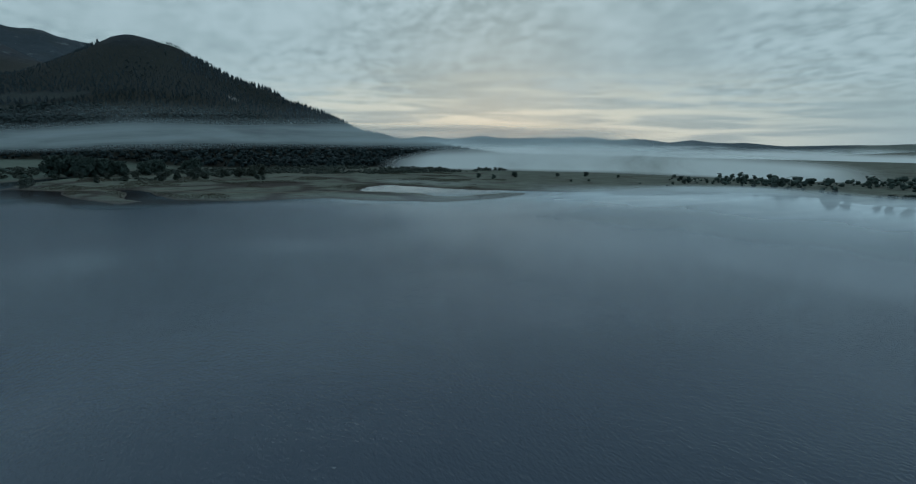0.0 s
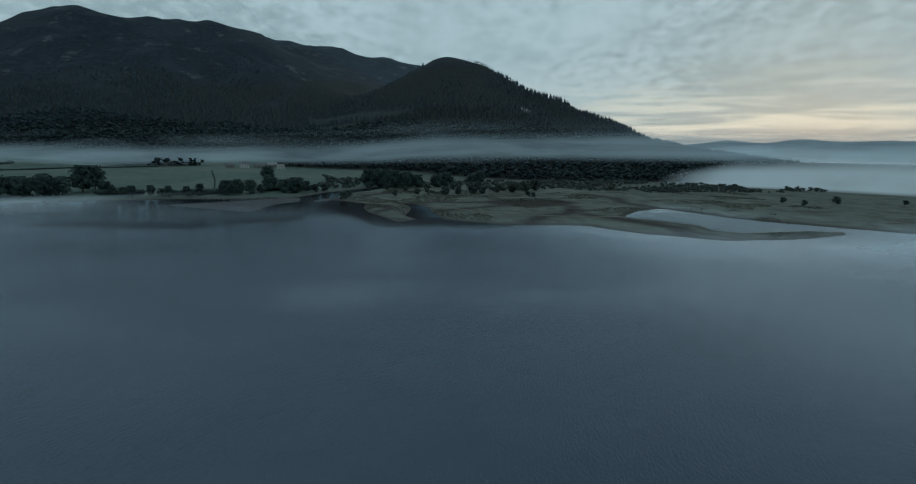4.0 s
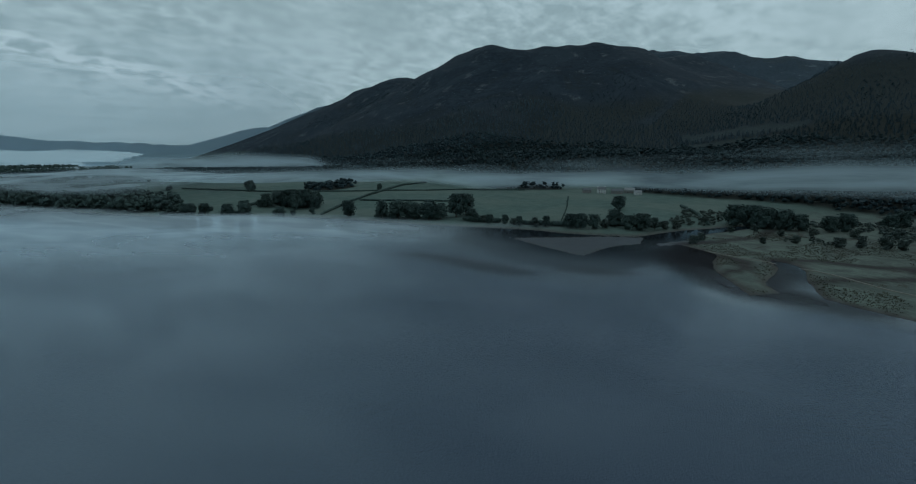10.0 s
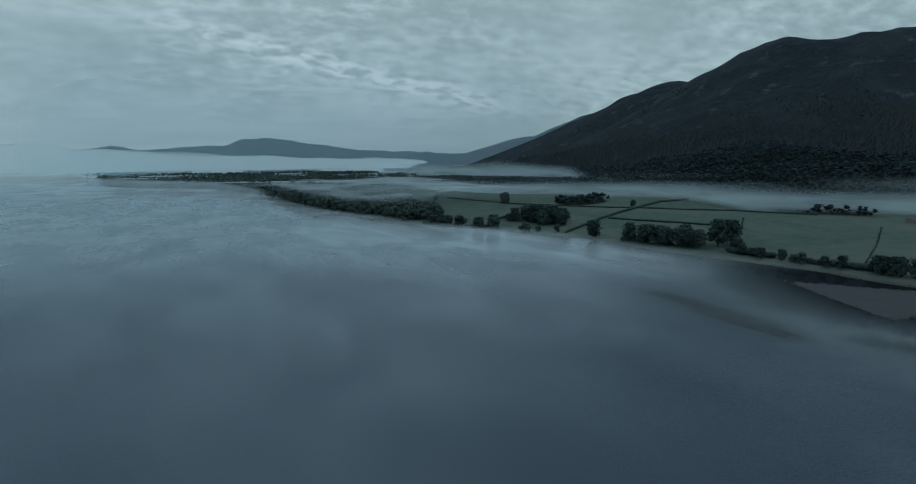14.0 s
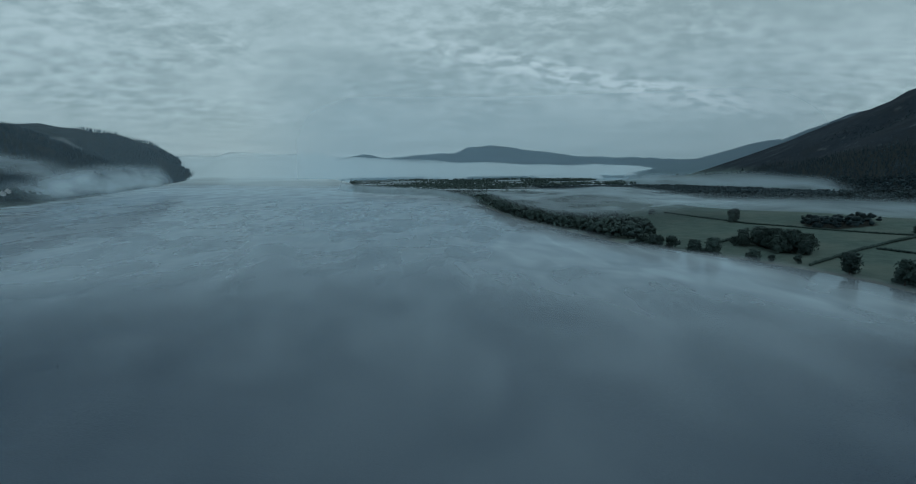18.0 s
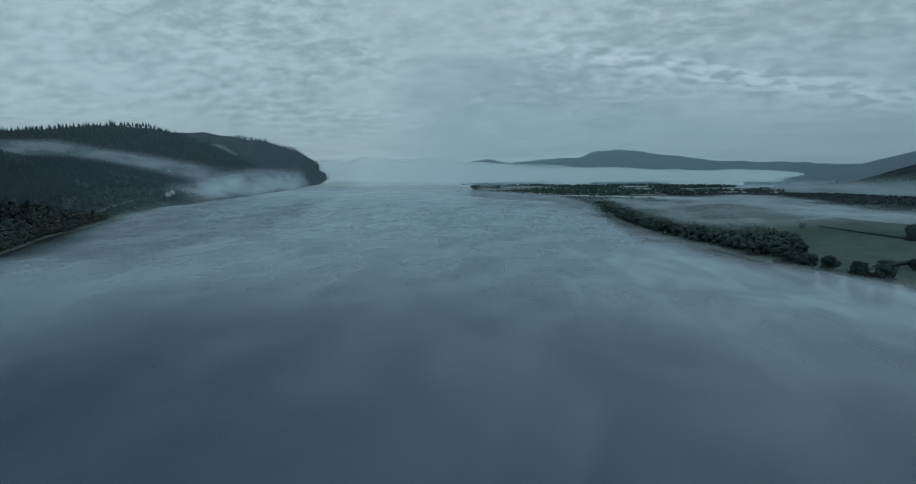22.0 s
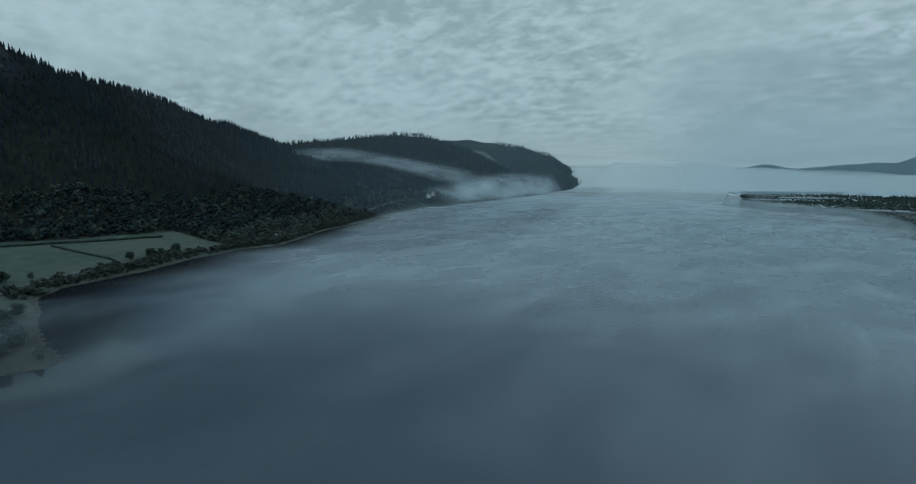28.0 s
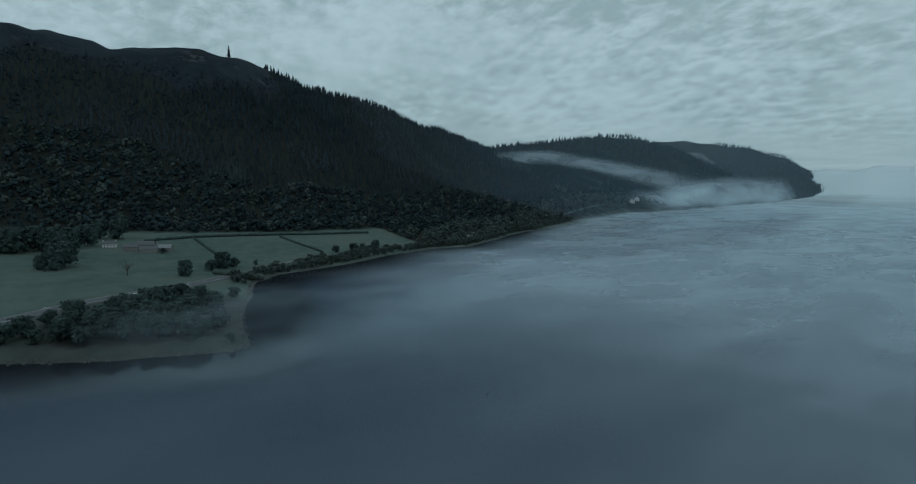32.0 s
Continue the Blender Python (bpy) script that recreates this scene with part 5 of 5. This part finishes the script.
# mist: thin banks of cloud lying in the valley
def curtain(name, line, mat, label, shift=(0, 0), steps=40, rows=6, seed=1, lean=(0, 0), heave=4):
    """An upright bank along a line of (x, y, foot, top)."""
    pts = np.array(line, float)
    run = np.r_[0, np.cumsum(np.hypot(*np.diff(pts[:, :2], axis=0).T))]
    u = np.linspace(0, 1, steps + 1)
    p = np.stack([np.interp(u * run[-1], run, pts[:, k]) for k in range(4)], -1)
    v = np.linspace(0, 1, rows + 1)
    wob = rough_noise(u * run[-1] + 1000 * seed, u * 0 + 37.0 * seed, 180, 3, seed) * 10
    x = p[:, 0:1] + shift[0] + wob[:, None] * (0.4 + 0.6 * v) + lean[0] * v
    y = p[:, 1:2] + shift[1] + lean[1] * v
    z = p[:, 2:3] + (p[:, 3:4] - p[:, 2:3]) * v + heave * rough_noise(u * run[-1] + 500 * seed, u * 0 + 11.0, 240, 3, seed + 3)[:, None]
    return veil(name, x, y, z, mat, label)


def veil(name, x, y, z, mat, label, dense=None):
    a, b = x.shape
    i = (np.arange(a - 1)[:, None] * b + np.arange(b - 1)).ravel()
    tris = np.concatenate([np.stack([i, i + b, i + b + 1], -1), np.stack([i, i + b + 1, i + 1], -1)])
    me = link(name, np.stack([x, y, z], -1), tris, [mat], smooth=True)
    me.attributes.new("dense", "FLOAT", "POINT").data.foreach_set("value", (np.ones(a * b) if dense is None else dense.ravel()).astype(np.float32))
    gu, gv = np.meshgrid(np.linspace(0, 1, a), np.linspace(0, 1, b), indexing="ij")
    uv = np.stack([gu.ravel(), gv.ravel()], -1)
    me.uv_layers.new(name="UVMap").data.foreach_set("uv", uv[tris.ravel()].ravel())
    return tagged(new(name, me), label, "mist", kind="stuff")


PALE = (0.66, 0.78, 0.85, 1)


def build_lake_mist():
    """Steam over the lake: broad drifts, with fine strands along the wind."""
    m, t = material("lake_mist")
    pos = place_of(t)
    dense = t.nodes.new("ShaderNodeAttribute")
    dense.attribute_name = "dense"
    drifts = grain(t, scaled(t, pos, (1.0, 0.55, 1), (3, 2, 0), 15), 0.026, 2, 0.5, 0.6)
    strands = grain(t, scaled(t, pos, (1.0, 0.22, 1), (7.3, 5.1, 0), 10), 0.055, 2, 0.45, 0.8)
    a = calc(t, "ADD", ramp(t, drifts, 0.25, 0.75, 0.22, 0.32), calc(t, "MULTIPLY", ramp(t, strands, 0.35, 0.80), ramp(t, drifts, 0.35, 0.6, 0.02, 0.055)))
    a = calc(t, "MULTIPLY", a, dense.outputs["Fac"], clamp=True)
    d, tr, out = t.nodes.new("ShaderNodeBsdfDiffuse"), t.nodes.new("ShaderNodeBsdfTransparent"), t.nodes.new("ShaderNodeMixShader")
    d.inputs[0].default_value = (0.72, 0.84, 0.92, 1)
    t.links.new(a, out.inputs[0])
    t.links.new(tr.outputs[0], out.inputs[1])
    t.links.new(d.outputs[0], out.inputs[2])
    t.links.new(out.outputs[0], t.nodes.new("ShaderNodeOutputMaterial").inputs[0])
    return m


BANK = build_mist_mat("bank_mist", 0.76, 0.010, (1, 0.35, 5.0), 0.02, 0.66, fade=(0.30, 0.52), white=PALE)
BANK_THIN = build_mist_mat("thin_mist", 0.26, 0.010, (1, 0.3, 6.0), 0.34, 0.72, 5.0, fade=(0.45, 0.5), white=PALE)
SHORE_BANK = build_mist_mat("shore_mist", 0.78, 0.008, (1, 0.6, 2.5), 0.04, 0.66, 3.0, 0.0, 0.3, (0.30, 0.45), 0.22, PALE)
WRAP = build_mist_mat("wrapping_mist", 0.62, 0.010, (1, 0.5, 3.0), 0.02, 0.78, 8.0, 0.0, 0.3, (0.40, 0.55), 0.22, PALE)
FAR_BANK = build_mist_mat("valley_mist", 0.84, 0.005, (1, 1, 4.0), 0.10, 0.58, 9.0, 0.0, 0.2, (0.15, 0.50), white=(0.80, 0.87, 0.90, 1))
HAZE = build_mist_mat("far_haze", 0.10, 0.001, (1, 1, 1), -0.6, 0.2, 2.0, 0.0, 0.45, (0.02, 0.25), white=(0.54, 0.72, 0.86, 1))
FOG = build_mist_mat("fog_floor", 1.0, 0.006, (1.0, 1.6, 1.0), -0.5, 0.35, 4.0, 0.0, 0.1, (0.02, 0.98), 0.04, (0.70, 0.77, 0.78, 1))
EAST_LINE = [(400, -660, 2, 32), (468, -440, 14, 53), (508, -200, 19, 53), (532, 0, 17, 48), (590, 110, 13, 40), (606, 200, 14, 38), (570, 262, 13, 36), (515, 310, 12, 36), (545, 400, 13, 36), (548, 480, 12, 35), (498, 580, 9, 34), (425, 680, 8, 32), (390, 800, 7, 30), (335, 920, 5, 27), (300, 1050, 3, 23)]
curtain("mist_bank", EAST_LINE, BANK, "long pale mist bank lying along the fell foot", seed=1, lean=(18, 0), steps=90, heave=3)
curtain("mist_bank", [(x + 14, y, a + 14, b + 12) for x, y, a, b in EAST_LINE], BANK_THIN, "thin mist strand drifting over the woods", seed=2, steps=90, heave=5)
curtain("mist_bank", [(2100, -400, -12, 30), (1900, -900, -12, 36), (1540, -1440, -12, 34), (1170, -1800, -12, 26), (540, -1980, -12, 24)], FAR_BANK, "soft white mist before the southern hills", seed=5, lean=(120, -120), heave=12)
curtain("mist_bank", [(1180, -330, -6, 24), (1080, -600, -6, 30), (900, -900, -6, 30), (600, -1120, -6, 22), (200, -1180, -6, 14)], FAR_BANK, "soft white mist over the southern plain", seed=6, lean=(160, -160), heave=6)
curtain("mist_bank", [(520, -190, -2, 10), (488, -250, -2, 24), (425, -325, -2, 29), (362, -380, -2, 29), (285, -415, -2, 23), (170, -475, -2, 12)], FAR_BANK, "low white mist lying over the marsh plain", seed=24, lean=(30, -30), heave=2)
curtain("mist_bank", [(-800, 690, 86, 112), (-800, 800, 90, 124), (-795, 900, 90, 130), (-785, 1000, 76, 120), (-750, 1130, 46, 104), (-700, 1320, 10, 84)], WRAP, "mist strand wrapped round the wooded hill", seed=7, steps=60, lean=(-30, 0), heave=5)
for shift, seed in ((38, 8), (-15, 28)):
    curtain("mist_bank", [(-585, 880, 8, 32), (-612, 1000, 2, 48), (-640, 1130, -3, 62), (-694, 1330, -6, 74), (-775, 1680, -8, 84), (-840, 1980, -8, 88)], SHORE_BANK, "mist hugging the western shore", (shift, 0), seed=seed, steps=60, lean=(-60, 0), heave=8)
# blue-tinted sheets painted as air haze, thicker up and down the valley than across
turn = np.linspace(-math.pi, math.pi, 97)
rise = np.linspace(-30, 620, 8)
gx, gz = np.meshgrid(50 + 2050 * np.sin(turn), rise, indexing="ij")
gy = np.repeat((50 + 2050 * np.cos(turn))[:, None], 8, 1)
veil("far_haze", gx, gy, gz, HAZE, "faint blue sheet standing in for haze in the valley air", np.repeat((1 + 3.8 * step(0.84, 0.95, np.cos(turn - 0.22)) + 1.7 * step(0.2, 0.7, -np.cos(turn)))[:, None], 8, 1))
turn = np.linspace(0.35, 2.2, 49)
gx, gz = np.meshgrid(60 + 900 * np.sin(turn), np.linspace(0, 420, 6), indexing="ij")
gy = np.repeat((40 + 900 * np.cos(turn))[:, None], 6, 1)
veil("far_haze", gx, gy, gz, build_mist_mat("fell_haze", 0.022, 0.001, (1, 1, 1), -0.6, 0.2, 2.0, 0.0, 0.45, (0.02, 0.30), white=(0.42, 0.64, 0.86, 1)), "faint blue sheet standing in for haze before the fells")
curtain("far_haze", [(-760, 380, 0, 330), (-600, 560, 0, 330), (-470, 760, 0, 330), (-400, 1000, 0, 330), (-330, 1300, 0, 330)], build_mist_mat("west_haze", 0.12, 0.001, (1, 1, 1), -0.6, 0.2, 2.0, 0.0, 0.45, (0.02, 0.45), 0.45, (0.50, 0.70, 0.86, 1)), "blue sheet standing in for haze before the western headlands", seed=31)
curtain("mist_bank", [(640, 690, 10, 42), (690, 850, 12, 52), (700, 1050, 12, 56), (660, 1300, 8, 54), (600, 1600, 2, 48)], BANK, "lens of mist lying at the foot of the fell", seed=14, lean=(30, 10), steps=60, heave=4)
# fog lying over the far end of the lake and the plain beyond it
gx, gy = np.meshgrid(np.linspace(-1750, 1900, 90), np.linspace(760, 3060, 110), indexing="ij")
top = np.interp(gx, [-1100, -330, 140, 1000, 1500], [112, 100, 84, 58, 52])
lake = shore_distance(gx, gy)
climb = step(2150, 2950, gy) + 0.18 * step(1500, 2300, gy) * step(0, -60, lake)
thick = np.maximum(step(1500, 2000, gy) * step(-700, -900, gx), step(1300, 2400, gy + 200 * rough_noise(gx, gy, 320, 3, 58)), step(900, 2000, gy) * step(0, -80, lake))
veil("fog_bank", gx, gy, 4 + top * climb + 15 * rough_noise(gx, gy, 190, 4, 57) * step(1900, 2600, gy), FOG, "white fog lying over the far end of the lake", thick * (1 - 0.55 * step(2700, 3000, gy)))
# thin steam over the lake; its density also paints in pale sky reflection
gx, gy = np.meshgrid(np.linspace(-560, 420, 110), np.linspace(-340, 2300, 176), indexing="ij")
gx = gx - 0.32 * np.maximum(gy - 150, 0)
near_east = 0.4 * step(120, 230, gx) * step(520, 430, gy)
near_west = near_east + step(-60, -140, gx + 0.36 * np.maximum(gy - 150, 0)) * step(620, 420, gy)
over = step(4 - 16 * near_west, -30 - 48 * near_west, shore_distance(gx, gy) + 12 * rough_noise(gx, gy, 50, 3, 3))
over = over * (0.42 + 0.58 * step(90, 380, np.hypot(gx - 85, gy - 35) + 25 * rough_noise(gx, gy, 90, 2, 5))) * (1 - 0.70 * step(110, -50, gy - 0.5 * np.minimum(gx, 0)) * step(230, 120, np.hypot(gx - 60, gy - 10)))
over = over * (1 - 0.60 * step(60, 190, gx - 0.8 * gy + 40) * step(240, 120, gy) * step(-100, -20, gy)) * (1 - 0.55 * step(40, -80, gx) * step(270, 150, gy))
over = over * (1 + 0.38 * step(80, 170, gx) * step(70, 150, gy) * step(520, 380, gy)) * (1 - 0.38 * step(90, -10, gx) * step(330, 200, gy))
# denser to the south, standing in for glow reflected in the water
over = over * (1 + 0.9 * step(-20, -130, gy)) * step(0, 0.03, np.linspace(0, 1, 176))[None] * (1 + 0.7 * step(700, 1500, gy))
veil("lake_mist", gx, gy, gx * 0 + 4.5 + 0.7 * rough_noise(gx, gy, 150, 2, 1), build_lake_mist(), "faint veil of steam and painted sky sheen over the still lake", over)
# low mist over the shore, the lakeside wood and the plain
NORTH_SHORE = build_mist_mat("north_shore_mist", 0.62, 0.010, (1, 1, 3.0), 0.0, 0.66, 5.0, white=PALE)
curtain("mist_bank", [(168, 780, -2, 15), (135, 960, -2, 18), (96, 1090, -2, 22), (-10, 1180, -2, 24), (-100, 1290, -2, 26), (-160, 1420, -2, 28), (-210, 1750, -2, 34)], NORTH_SHORE, "thin mist along the low northern shore", seed=21, lean=(10, 20), heave=2)
gx, gy = np.meshgrid(np.linspace(165, 440, 30), np.linspace(500, 1050, 40), indexing="ij")
veil("wood_mist", gx, gy, height(gx, gy) + 15 + 3 * rough_noise(gx, gy, 90, 2, 4), build_mist_mat("wood_mist", 0.68, 0.012, (1.0, 0.5, 1), 0.10, 0.70, 5.0, -30, fade=(0.15, 0.9), white=PALE), "low mist strand over the lakeside wood", step(4, 30, shore_distance(gx, gy)))
gx, gy = np.meshgrid(np.linspace(-330, 900, 60), np.linspace(420, 2300, 90), indexing="ij")
veil("plain_mist", gx + 60, gy, height(gx + 60, gy) * step(1200, 700, gy) + 14 + 3 * rough_noise(gx, gy, 200, 2, 14), build_mist_mat("plain_mist", 0.66, 0.0075, (0.45, 1.3, 1), 0.28, 0.70, 6.0, 0.0, 0.2, (0.10, 0.9), white=(0.70, 0.81, 0.87, 1)), "thin mist over the northern plain", step(0, 30, shore_distance(gx + 60, gy)) * (0.6 + 0.4 * step(800, 1500, gy)) * step(22, 4, hills(gx + 60, gy)) * np.where(gy < 1000, step(520, 420, gx + 60), 1.0) * (0.4 + 0.6 * step(820, 1050, gy)))
gx, gy = np.meshgrid(np.linspace(-185, -40, 24), np.linspace(70, 270, 30), indexing="ij")
POINT_MIST = build_mist_mat("point_mist", 0.26, 0.022, (1, 1, 1), 0.22, 0.75, 4.0, 0.0, 0.3, (0.25, 0.7), 0.25, (0.60, 0.74, 0.84, 1))
veil("point_mist", gx, gy, gx * 0 + 13 + 2.5 * rough_noise(gx, gy, 40, 2, 6), POINT_MIST, "drifting mist over the wooded point", (0.7 + 0.4 * rough_noise(gx, gy, 45, 2, 7)) * (0.05 + 0.95 * step(-20, 8, outside(POINT_WOOD, gx, gy) + 14 * rough_noise(gx, gy, 30, 2, 9))))


# lay the plan out at true size
for ob in list(scene.objects):
    if ob.parent is None and ob.type in ("MESH", "EMPTY"):
        ob.matrix_basis = Matrix.Scale(PLAN, 4) @ ob.matrix_basis
